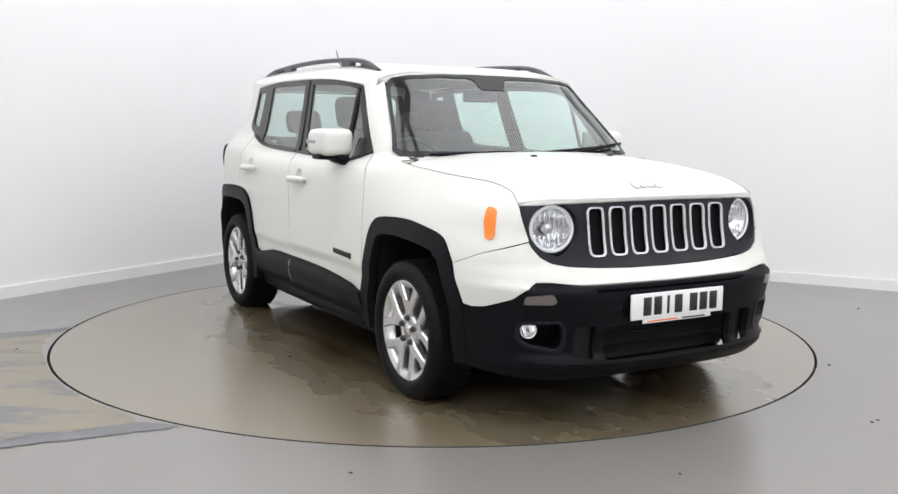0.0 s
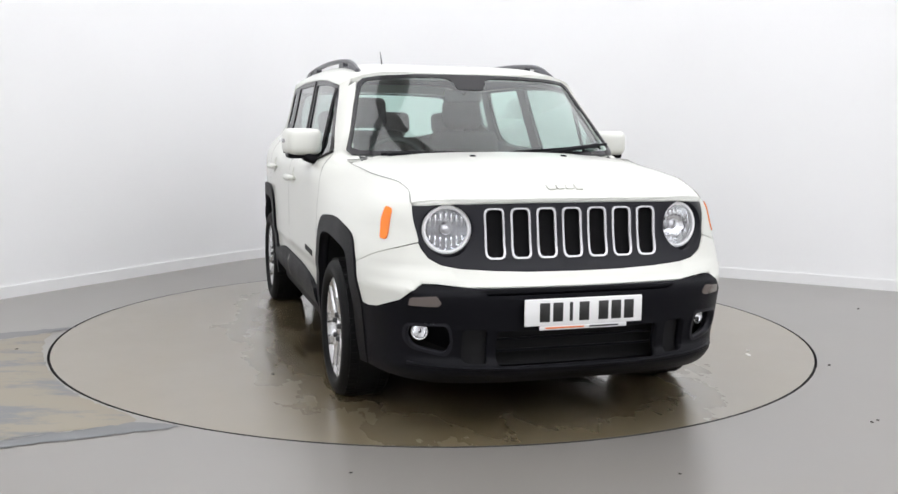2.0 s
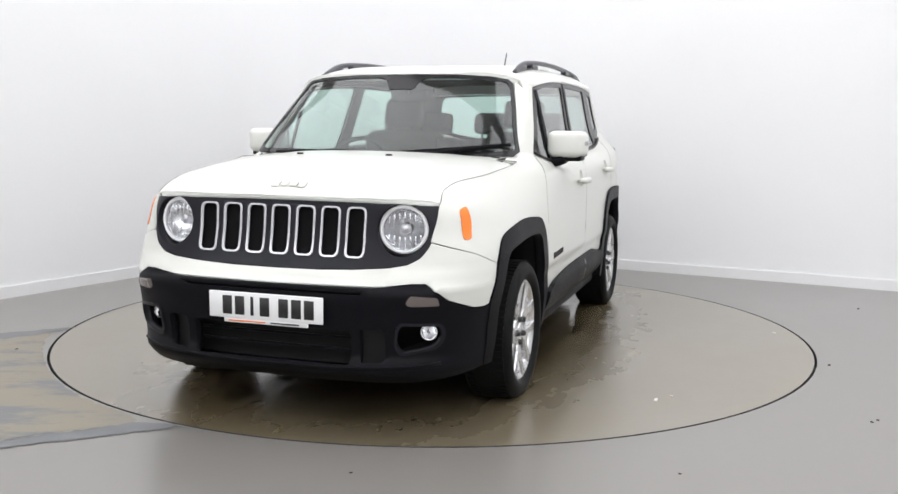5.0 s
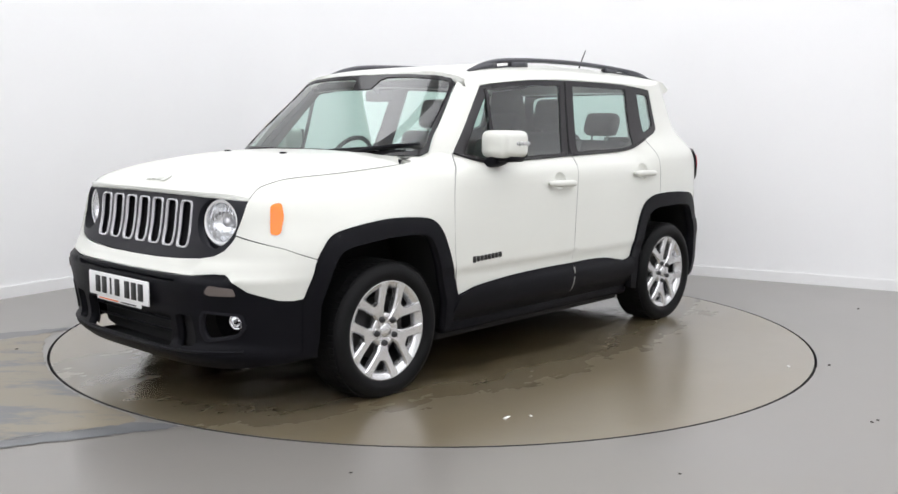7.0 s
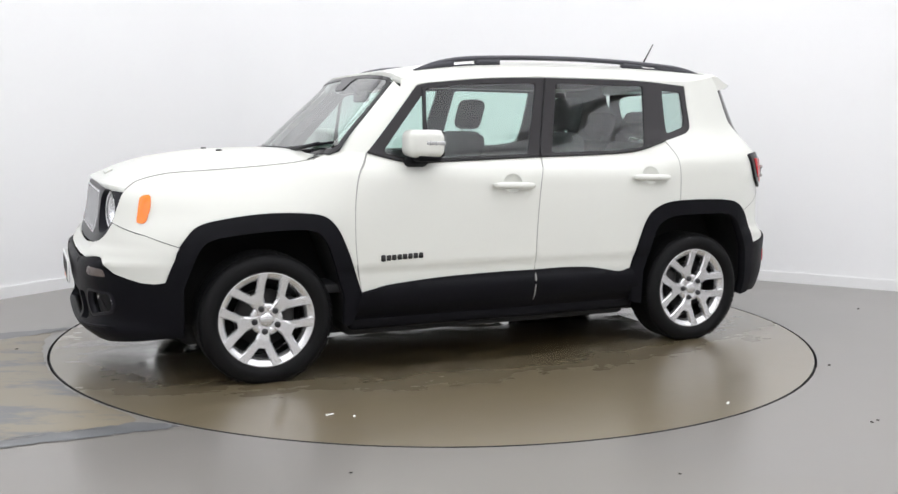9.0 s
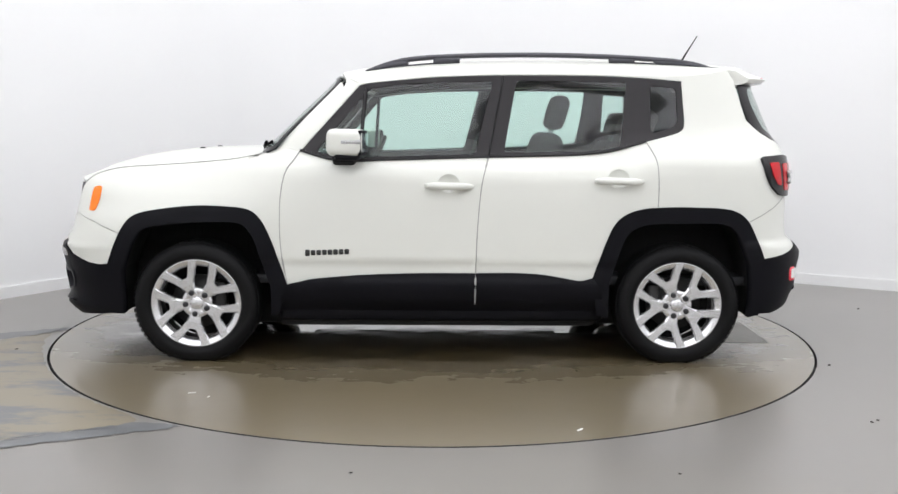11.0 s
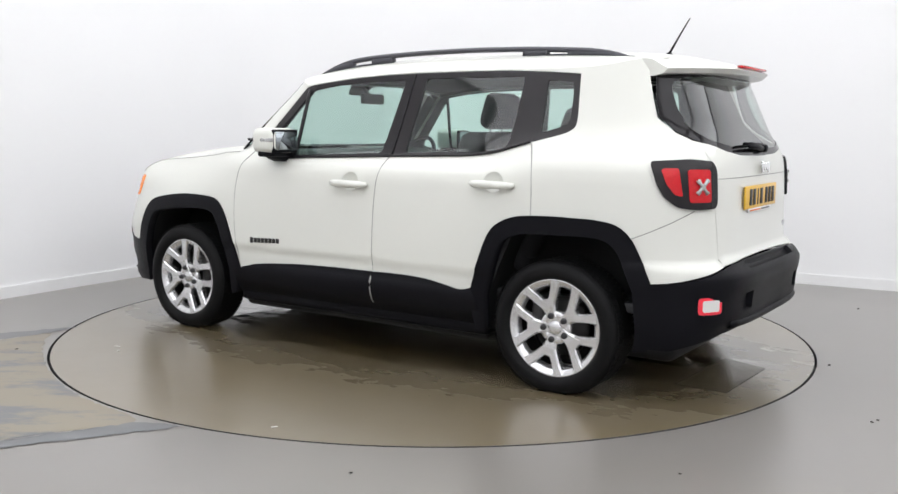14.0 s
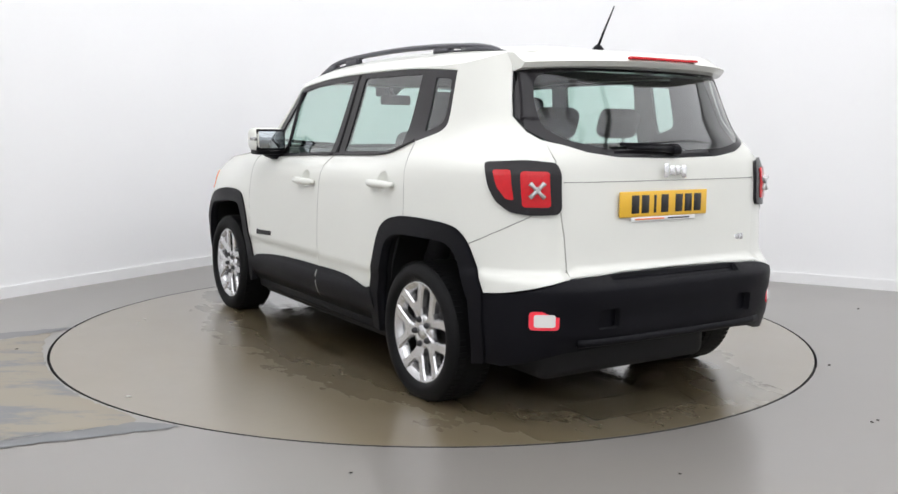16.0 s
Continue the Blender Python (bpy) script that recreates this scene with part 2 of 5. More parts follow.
def half_width(x, z):
    b = smooth01(.60, 1.40, x)
    e = smooth01(1.35, 1.90, x)
    lift = .03 * (1 - smooth01(.9, 1.7, x))
    r = smooth01(-.70, -1.25, x)
    return (1 - b - r) * W_DOOR(z) + b * ((1 - e) * W_FEND(z - lift) + e * W_NOSE(z)) + r * W_REAR(z)


def front_map(s, z):
    """The nose: s is the turn from the centre line, in metres round the corner."""
    s, z = np.asarray(s, float), np.asarray(z, float)
    be, n = s / WRAP_F, N_FRONT(z)
    c, d = np.cos(be), np.sin(be)
    r = (np.abs(c) ** n + np.abs(d) ** n) ** (-1 / n)
    x = 1.0 + A_FRONT(z) * c * r
    return np.stack([x, half_width(x, z) * d * r, z], -1)


def rear_map(s, z):
    s, z = np.asarray(s, float), np.asarray(z, float)
    be, n = s / WRAP_R, N_REAR(z)
    c, d = np.cos(be), np.sin(be)
    r = (np.abs(c) ** n + np.abs(d) ** n) ** (-1 / n)
    x = -1.0 - A_REAR(z) * c * r
    return np.stack([x, half_width(x, z) * d * r, z], -1)


def side_map(s, z):
    """The left flank: s runs aft from the mid-wheelbase, in metres, and round both corners."""
    s, z = np.asarray(s, float), np.asarray(z, float)
    x = -s
    g = smooth01(1.06, 1.13, z) * (x > 0)
    fac = np.clip(1 - np.clip(np.maximum(x, 0) / A_GLASS(z), 0, .995) ** N_GLASS(z), 0.001, 1) ** (1 / N_GLASS(z))
    p = np.stack([x, half_width(x, z) * (1 - g + g * fac), z], -1)
    f = front_map((math.pi / 2 - (x - 1) / WRAP_F) * WRAP_F, z)
    q = rear_map((math.pi / 2 - (-x - 1) / WRAP_R) * WRAP_R, z)
    return np.where((x > 1)[..., None], f, np.where((x < -1)[..., None], q, p))


def glass_map(y, z):
    """The windscreen."""
    y, z = np.asarray(y, float), np.asarray(z, float)
    n = N_GLASS(z)
    t = np.clip(np.abs(y) / W_DOOR(z), 0, .985)
    return np.stack([A_GLASS(z) * (1 - t ** n) ** (1 / n), y, z], -1)


HOOD_Z = curve([.85, .95, 1.1, 1.38, 1.6, 1.75, 1.88, 1.96, 2.02], [1.118, 1.121, 1.126, 1.116, 1.092, 1.064, 1.024, .985, .945])
ROOF_Z = curve([-1.95, -1.75, -1.5, -1.0, -.5, 0, .3, .48, .6], [1.565, 1.60, 1.628, 1.646, 1.648, 1.632, 1.603, 1.573, 1.545])


GAP = [(1.905, .945), (1.86, .981), (1.80, 1.003), (1.70, 1.024), (1.55, 1.036), (1.40, 1.047), (1.25, 1.06), (1.10, 1.076), (1.0, 1.095), (.93, 1.112)]
GAP_Z = curve([p[0] for p in reversed(GAP)], [p[1] for p in reversed(GAP)])


def hood_map(x, y):
    """The hood falls from its crown to the fender's edge on both sides."""
    x, y = np.asarray(x, float), np.asarray(y, float)
    a = np.abs(y)
    t = np.clip(a / EDGE_Y(x), 0, 1.1)
    zc = HOOD_Z(x)
    edge = np.minimum(GAP_Z(x), zc - .002) + .001
    ridge = .008 * (1 - smooth01(.36, .46, a + .05 * (x - 1.4))) * smooth01(1.95, 1.6, x)
    return np.stack([x, y, zc - (zc - edge) * t ** 3.2 + ridge * (1 - t)], -1)


def roof_map(x, y):
    x, y = np.asarray(x, float), np.asarray(y, float)
    ditch = .006 * np.exp(-((np.abs(y) - .545) / .02) ** 2)
    return np.stack([x, y, ROOF_Z(x) - .11 * (np.abs(y) / .70) ** 8 - ditch], -1)


def mirrored(fn):
    return lambda u, v: fn(u, v) * np.array([1, -1, 1])


def turn_for(fn, axis, value, z, top):
    """The turn at which a corner map reaches a value of x (axis 0) or y (axis 1)."""
    s = np.linspace(0, top, 1500)
    v = fn(s, np.full(len(s), z))[:, axis]
    if axis == 0 and v[0] > v[-1]:
        s, v = s[::-1], v[::-1]
    return float(np.interp(value, np.maximum.accumulate(v), s))


def FY(y, z):
    """Where the nose is y from the centre line."""
    return (math.copysign(turn_for(front_map, 1, abs(y), z, math.pi / 2 * WRAP_F), y), z)


def FX(x, z):
    return (turn_for(front_map, 0, x, z, math.pi / 2 * WRAP_F), z)


def RY(y, z):
    return (math.copysign(turn_for(rear_map, 1, abs(y), z, math.pi / 2 * WRAP_R), y), z)


def RX(x, z):
    return (turn_for(rear_map, 0, x, z, math.pi / 2 * WRAP_R), z)


def SX(x, z):
    """A point of the flank by its x."""
    if x > 1:
        return (-(1 + math.pi / 2 * WRAP_F - FX(x, z)[0]), z)
    if x < -1:
        return (1 + math.pi / 2 * WRAP_R - RX(x, z)[0], z)
    return (-x, z)


def SYR(y, z):
    return (1 + math.pi / 2 * WRAP_R - RY(y, z)[0], z)


def SYF(y, z):
    return (-(1 + math.pi / 2 * WRAP_F - FY(y, z)[0]), z)


EDGE_Y = curve([p[0] for p in reversed(GAP)], [float(side_map(*SX(*p))[1]) for p in reversed(GAP)])


def rounded(pts, r=0.02, n=4):
    """Rounds the corners of a closed outline."""
    out = []
    k = len(pts)
    for i in range(k):
        p, a, b = (np.array(pts[j % k], float) for j in (i, i - 1, i + 1))
        u, v = a - p, b - p
        lu, lv = np.linalg.norm(u), np.linalg.norm(v)
        q = min(r, lu * .45, lv * .45)
        p0, p1 = p + u / lu * q, p + v / lv * q
        for j in range(n + 1):
            t = j / n
            out.append(tuple((1 - t) ** 2 * p0 + 2 * t * (1 - t) * p + t * t * p1))
    return out


def densify(pts, h):
    out = []
    for i in range(len(pts)):
        a, b = np.array(pts[i], float), np.array(pts[(i + 1) % len(pts)], float)
        n = max(1, int(np.ceil(np.linalg.norm(b - a) / h)))
        out += [a + (b - a) * j / n for j in range(n) if j or np.linalg.norm(b - a) > 1e-6]
    return np.array(out)


def spline(pts, n=6, closed=False):
    """A smooth line through points (Catmull-Rom)."""
    p = [np.array(q, float) for q in pts]
    out = []
    k = len(p)
    for i in range(k if closed else k - 1):
        p1, p2 = p[i], p[(i + 1) % k]
        p0 = p[i - 1] if (i or closed) else p1
        p3 = p[(i + 2) % k] if (closed or i + 2 < k) else p2
        for j in range(n):
            t = j / n
            out.append(tuple(.5 * (2 * p1 + (p2 - p0) * t + (2 * p0 - 5 * p1 + 4 * p2 - p3) * t * t + (3 * p1 - p0 - 3 * p2 + p3) * t ** 3)))
    return out if closed else out + [tuple(p[-1])]


def inside(poly, q):
    x, y = q[:, 0], q[:, 1]
    res = np.zeros(len(q), bool)
    a = poly
    b = np.roll(poly, -1, axis=0)
    for (x1, y1), (x2, y2) in zip(a, b):
        if y1 != y2:
            c = ((y1 > y) != (y2 > y)) & (x < (x2 - x1) * (y - y1) / (y2 - y1) + x1)
            res ^= c
    return res


def edge_dist(poly, q):
    best = np.full(len(q), 1e9)
    for a, b in zip(poly, np.roll(poly, -1, axis=0)):
        d = b - a
        t = np.clip(((q - a) @ d) / max(d @ d, 1e-12), 0, 1)
        best = np.minimum(best, np.linalg.norm(q - a - t[:, None] * d, axis=1))
    return best


def shrunk(poly, by):
    area = np.sum(poly[:, 0] * np.roll(poly[:, 1], -1) - np.roll(poly[:, 0], -1) * poly[:, 1])
    d = np.roll(poly, -1, axis=0) - np.roll(poly, 1, axis=0)
    n = np.stack([-d[:, 1], d[:, 0]], 1) * (1 if area > 0 else -1)
    n /= np.maximum(np.linalg.norm(n, axis=1, keepdims=True), 1e-9)
    return poly + n * by


CENTRE = np.array([0, 0, .8])


def skin(outline, fn, h=.035, holes=(), shrink=.0013, depth=.014, proud=0.0, inward=False):
    """A sheet that follows the surface fn inside the outline, with its rim turned in by depth. Returns a mesh."""
    from mathutils.geometry import delaunay_2d_cdt
    rim = shrunk(densify(outline, h), shrink)
    loops = [rim] + [shrunk(densify(o, h), -shrink) for o in holes]
    lo, hi = rim.min(0), rim.max(0)
    gx, gy = np.meshgrid(np.arange(lo[0] + h / 2, hi[0], h), np.arange(lo[1] + h / 2, hi[1], h))
    grid = np.stack([gx.ravel(), gy.ravel()], 1)
    if len(grid):
        keep = inside(rim, grid)
        for o in loops[1:]:
            keep &= ~inside(o, grid)
        grid = grid[keep]
        for o in loops:
            grid = grid[edge_dist(o, grid) > h * .45] if len(grid) else grid
    pts = np.concatenate(loops + [grid])
    edges, base = [], 0
    for o in loops:
        edges += [(base + i, base + (i + 1) % len(o)) for i in range(len(o))]
        base += len(o)
    vo, eo, fo, *_ = delaunay_2d_cdt([Vector(p) for p in pts], edges, [], 0, 1e-6)
    v2 = np.array([tuple(v) for v in vo])
    tri = np.array([f for f in fo if len(f) == 3])
    cen = v2[tri].mean(1)
    ok = inside(rim, cen)
    for o in loops[1:]:
        ok &= ~inside(o, cen)
    tri = tri[ok]
    e = 1e-4
    P = fn(v2[:, 0], v2[:, 1])
    du = fn(v2[:, 0] + e, v2[:, 1]) - fn(v2[:, 0] - e, v2[:, 1])
    dv = fn(v2[:, 0], v2[:, 1] + e) - fn(v2[:, 0], v2[:, 1] - e)
    n = np.cross(du, dv)
    n /= np.maximum(np.linalg.norm(n, axis=1, keepdims=True), 1e-12)
    n *= np.sign(np.sum(n * (P - CENTRE), axis=1))[:, None]
    P = P + n * proud
    way = -1 if inward else 1
    fnorm = np.cross(P[tri[:, 1]] - P[tri[:, 0]], P[tri[:, 2]] - P[tri[:, 0]])
    flip = np.sum(fnorm * n[tri[:, 0]], axis=1) * way < 0
    tri[flip] = tri[flip][:, ::-1]
    verts, norms, faces = [tuple(p) for p in P], [tuple(q * way) for q in n], [tuple(int(i) for i in t) for t in tri]
    if depth:
        cnt = {}
        for a, b, c in faces:
            for i, j in ((a, b), (b, c), (c, a)):
                cnt[(i, j)] = 1
        border = [(i, j) for i, j in cnt if (j, i) not in cnt]
        twin = {}
        for i, j in border:
            t = P[j] - P[i]
            out = np.cross(t, n[i] * way)
            for q in (i, j):
                if q not in twin:
                    twin[q] = len(verts)
                    verts.append(tuple(P[q] - n[q] * way * depth))
                    norms.append(np.zeros(3))
                norms[twin[q]] = norms[twin[q]] + out
        faces += [(j, i, twin[i], twin[j]) for i, j in border]
        norms = [tuple(np.array(q) / max(np.linalg.norm(q), 1e-12)) for q in norms]
    me = bpy.data.meshes.new("skin")
    me.from_pydata(verts, [], faces)
    me.polygons.foreach_set("use_smooth", [True] * len(me.polygons))
    me.update()
    me.normals_split_custom_set_from_vertices(norms)
    return me


def panel(name, outline, fn, material, parent, label="", **kw):
    return part_mesh(name, skin(outline, fn, **kw), material, parent, label, smooth=False)


def both(right):
    """The map of the flank and the sign of y for the left (False) or right side."""
    return (mirrored(side_map), -1) if right else (side_map, 1)


def sym(pts):
    """An outline across the centre line from its left half, listed from the centre out and back."""
    return pts + [(-u, v) for u, v in reversed(pts) if abs(u) > 1e-6]


def stain_mat():
    """Tan bare floor with smeared slate-grey patches."""
    m = mat("tan_slate_floor", (0.225, 0.195, 0.145), 0.36, var=0.2, scale=4, rvar=0.1)
    nt = m.node_tree
    bs = nt.nodes["Principled BSDF"]
    tc = nt.nodes.new("ShaderNodeTexCoord")
    mp = nt.nodes.new("ShaderNodeMapping")
    mp.inputs["Rotation"].default_value = (0, 0, -0.6)
    mp.inputs["Scale"].default_value = (0.55, 1.5, 1)
    n = nt.nodes.new("ShaderNodeTexNoise")
    n.inputs["Scale"].default_value = 2.1
    n.inputs["Detail"].default_value = 9
    n.inputs["Roughness"].default_value = 0.72
    rp = nt.nodes.new("ShaderNodeMapRange")
    rp.inputs["From Min"].default_value, rp.inputs["From Max"].default_value = 0.50, 0.58
    mx = nt.nodes.new("ShaderNodeMix")
    mx.data_type = "RGBA"
    old = bs.inputs["Base Color"].links[0].from_socket
    nt.links.new(tc.outputs["Object"], mp.inputs["Vector"])
    nt.links.new(mp.outputs["Vector"], n.inputs["Vector"])
    nt.links.new(n.outputs["Fac"], rp.inputs["Value"])
    nt.links.new(rp.outputs["Result"], mx.inputs["Factor"])
    nt.links.new(old, mx.inputs["A"])
    mx.inputs["B"].default_value = (0.125, 0.130, 0.140, 1)
    nt.links.new(mx.outputs["Result"], bs.inputs["Base Color"])
    return m


STAIN = stain_mat()


# ---------- the room ----------
CORNER = Vector((-1.13, 4.07, 0))
DIR_L = Vector((-0.527, -0.850, 0)).normalized()
DIR_R = Vector((0.880, -0.477, 0)).normalized()
ROOM_H = 4.2


def room_outline():
    """Plan of the walls, with a rounded far corner."""
    a, b = CORNER + DIR_L * 14, CORNER + DIR_R * 14
    far = a + DIR_R * 14
    r = 1.6
    pts = [a]
    p0, p1 = CORNER + DIR_L * r, CORNER + DIR_R * r
    pts += [(1 - t) ** 2 * p0 + 2 * t * (1 - t) * CORNER + t * t * p1 for t in [i / 40 for i in range(41)]]
    return pts + [b, far]


def sharp(ob):
    """Keeps real edges crisp on a smooth-shaded wall."""
    ob.data.edges.foreach_set("use_edge_sharp", [False] * len(ob.data.edges))
    bm = bmesh.new()
    bm.from_mesh(ob.data)
    for e in bm.edges:
        e.smooth = e.calc_face_angle(0) < .5
    bm.to_mesh(ob.data)
    bm.free()
    return ob


def ribbon(pts, inner, outer, z0, z1):
    """A wall of thickness along a plan line: inner and outer are offsets to its left."""
    bm = bmesh.new()
    cols = []
    for i, p in enumerate(pts):
        d = (pts[min(i + 1, len(pts) - 1)] - pts[max(i - 1, 0)]).normalized()
        n = Vector((-d.y, d.x, 0))
        cols.append([bm.verts.new((p + n * o) + Vector((0, 0, z))) for o, z in ((inner, z0), (inner, z1), (outer, z1), (outer, z0))])
    for p, q in zip(cols, cols[1:]):
        for k in range(4):
            bm.faces.new((p[k], p[(k + 1) % 4], q[(k + 1) % 4], q[k]))
    bm.faces.new(cols[0])
    bm.faces.new(cols[-1])
    bmesh.ops.recalc_face_normals(bm, faces=bm.faces)
    return bm


def build_room():
    o = room_outline()
    main = o[:-1]
    w = part("wall_north", ribbon(main, 0.0, 0.2, 0, ROOM_H), WHITEWALL)
    sharp(w)
    tagged(w, "smooth white painted studio wall with a rounded corner", "wall", kind="structure")
    w = part("wall_south", ribbon([o[-2], o[-1], o[0]], 0.0, 0.2, 0, ROOM_H), WHITEWALL, smooth=False)
    tagged(w, "plain white painted studio wall behind the camera", "wall", kind="structure")
    s = ribbon(main, -0.014, 0.0, 0.0, 0.085)
    b = part("baseboard", s, SKIRT, smooth=False)
    tagged(b, "white gloss skirting board along the studio wall", "baseboard", kind="structure")
    s = ribbon(main, -0.004, 0.0, 0.085, 0.092)
    b = part("baseboard_trim", s, SKIRT, smooth=False)
    tagged(b, "thin rounded top bead of the skirting board", "baseboard", kind="structure")
    # the floor is one sheet with a round pit for the turntable
    bm = bmesh.new()
    seg, rad = 160, 2.252
    ring = [bm.verts.new((rad * math.cos(k * math.tau / seg), rad * math.sin(k * math.tau / seg), 0)) for k in range(seg)]
    out = [bm.verts.new((16 * math.cos(k * math.tau / seg), 16 * math.sin(k * math.tau / seg) - 4, 0)) for k in range(seg)]
    for k in range(seg):
        j = (k + 1) % seg
        bm.faces.new((ring[k], out[k], out[j], ring[j]))
    f = part("floor", bm, FLOORM, smooth=False)
    tagged(f, "smooth grey painted concrete studio floor, faintly mottled", "floor", kind="structure")
    bm = bmesh.new()
    low = [bm.verts.new((rad * math.cos(k * math.tau / seg), rad * math.sin(k * math.tau / seg), -0.06)) for k in range(seg)]
    rim = [bm.verts.new((v.co.x, v.co.y, -0.001)) for v in low]
    bm.faces.new(low)
    for k in range(seg):
        j = (k + 1) % seg
        bm.faces.new((rim[k], rim[j], low[j], low[k]))
    f = part("pit_floor", bm, GAPM, smooth=False)
    tagged(f, "black shallow pit round the turntable's rim", "floor", kind="structure")
    bm = bmesh.new()
    c = [Vector((p.x, p.y, 0)) for p in (o[0], o[-1], o[-2], CORNER)]
    mid = sum(c, Vector()) / 4
    top = [[bm.verts.new((mid + (p - mid) * 1.04) + Vector((0, 0, ROOM_H + d))) for p in c] for d in (0, .15)]
    bm.faces.new(top[0])
    bm.faces.new(top[1])
    for k in range(4):
        bm.faces.new((top[0][k], top[0][(k + 1) % 4], top[1][(k + 1) % 4], top[1][k]))
    bmesh.ops.recalc_face_normals(bm, faces=bm.faces)
    f = part("ceiling", bm, CEILM, smooth=False)
    tagged(f, "plain white painted studio ceiling", "ceiling", kind="structure")


def ceiling_light(at, turn, size):
    e = new("ceiling_light")
    e.matrix_basis = pose(*at, 0, 0, turn)
    bm = bmesh.new()
    for sx, sy, lx, ly in ((0, 1, size[0], .05), (0, -1, size[0], .05), (1, 0, .05, size[1]), (-1, 0, .05, size[1])):
        rbox(bm, (lx + .05 * (ly == .05), ly, .07), (sx * size[0] / 2, sy * size[1] / 2, 0), .006)
    part("frame", bm, FRAME, e)
    part("diffuser", boxed((size[0] - .05, size[1] - .05, .02), (0, 0, -.01), .004), GLOW, e, "glowing white diffuser")
    tagged(e, "large rectangular studio light panel with glowing diffuser", "ceiling light", "studio light panels")
    return e


def build_lights():
    """A luminous ceiling of large diffuser panels."""
    first = None
    for i in range(4):
        for j in range(4):
            p = CORNER + DIR_L * (1.85 + 3.5 * i) + DIR_R * (1.75 + 3.5 * j)
            if first is None:
                first = ceiling_light((p.x, p.y, ROOM_H - .06), -28.5, (3.3, 3.3))
            else:
                copy_thing(first, pose(p.x, p.y, ROOM_H - .06, 0, 0, -28.5))


def build_turntable():
    t = new("turntable")
    bm = bmesh.new()
    seg, prof = 160, [(0, 0), (1.2, 0), (2.0, 0), (2.237, 0)]
    rings = [[bm.verts.new((max(r, .001) * math.cos(k * math.tau / seg), max(r, .001) * math.sin(k * math.tau / seg), z)) for k in range(seg)] for r, z in prof]
    for p, q in zip(rings, rings[1:]):
        for k in range(seg):
            bm.faces.new((p[k], q[k], q[(k + 1) % seg], p[(k + 1) % seg]))
    bmesh.ops.recalc_face_normals(bm, faces=bm.faces)
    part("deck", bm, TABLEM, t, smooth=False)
    bm = bmesh.new()
    rings = [[bm.verts.new((q * math.cos(k * math.tau / seg), q * math.sin(k * math.tau / seg), z)) for k in range(seg)] for q, z in ((2.237, -.0003), (2.240, -.004), (2.240, -.055), (.3, -.055))]
    for p, q in zip(rings, rings[1:]):
        for k in range(seg):
            bm.faces.new((p[k], q[k], q[(k + 1) % seg], p[(k + 1) % seg]))
    bmesh.ops.recalc_face_normals(bm, faces=bm.faces)
    part("deck_edge", bm, GAPM, t, "black edge of the turntable deck", smooth=False)
    tagged(t, "round grey-brown painted car turntable flush with floor, damp and with painted shade under the car", "turntable")
    return t


def flat_patch(name, pts, z, material, parent=None, label="", ragged=.03, seed=0, straight=False):
    """A thin patch on the floor inside a rough outline."""
    rng = random.Random(seed)
    bm = bmesh.new()
    out = densify(pts if straight else spline(pts, 5, closed=True), .04)
    vs = [bm.verts.new((p[0] + rng.gauss(0, ragged * .5), p[1] + rng.gauss(0, ragged * .5), z)) for p in out]
    f = bm.faces.new(vs)
    f.normal_update()
    if f.normal.z < 0:
        f.normal_flip()
    bmesh.ops.triangulate(bm, faces=bm.faces)
    return part(name, bm, material, parent, label, smooth=False)


def floor_marks():
    """Bare slate and tan strips worn into the paint beside the turntable, and grit."""
    tan = [(-2.9, -.75), (-2.53, -.43), (-2.32, -.24), (-2.27, -.42), (-2.16, -.72), (-2.0, -1.05), (-1.78, -1.40), (-1.55, -1.66), (-1.27, -1.92), (-1.45, -2.05), (-1.73, -2.19), (-2.2, -2.5), (-2.8, -1.8)]
    ob = flat_patch("floor_stain", tan, .0015, STAIN, ragged=.008, seed=1)
    tagged(ob, "tan and slate worn strip of bare floor beside the turntable", "floor stain", kind="structure")
    up = [(-2.9, -.50), (-2.61, -.264), (-2.235, -.073), (-2.24, -.11), (-2.33, -.24), (-2.53, -.431), (-2.8, -.62)]
    low = [(-2.2, -2.52), (-1.717, -2.211), (-1.5, -2.073), (-1.277, -1.964), (-1.16, -1.965), (-1.065, -2.014), (-1.236, -2.091), (-1.456, -2.187), (-1.68, -2.291), (-2.1, -2.58)]
    for pts, s in ((up, 2), (low, 3)):
        ob = flat_patch("floor_scrape", pts, .003, SLATE, ragged=.012, seed=s)
        tagged(ob, "slate-grey scraped strip of bare floor", "floor stain", kind="structure")
    rng = random.Random(7)
    for x, v in ((-2.333, -.654), (2.127, -.907), (3.008, .708), (1.939, -1.872), (.902, -2.528), (-.301, -2.531), (1.9, -1.9)):
        bm = bmesh.new()
        bmesh.ops.create_icosphere(bm, subdivisions=1, radius=rng.uniform(.005, .009), matrix=Matrix.Translation((x, v, .003)) @ pose(0, 0, 0, 0, 0, rng.uniform(0, 360)) @ Matrix.Diagonal((1.6, 1, .5, 1)))
        ob = part("grit_speck", bm, GRIT, smooth=False)
        tagged(ob, "tiny dark speck of grit on the floor", "grit", "specks on the floor")


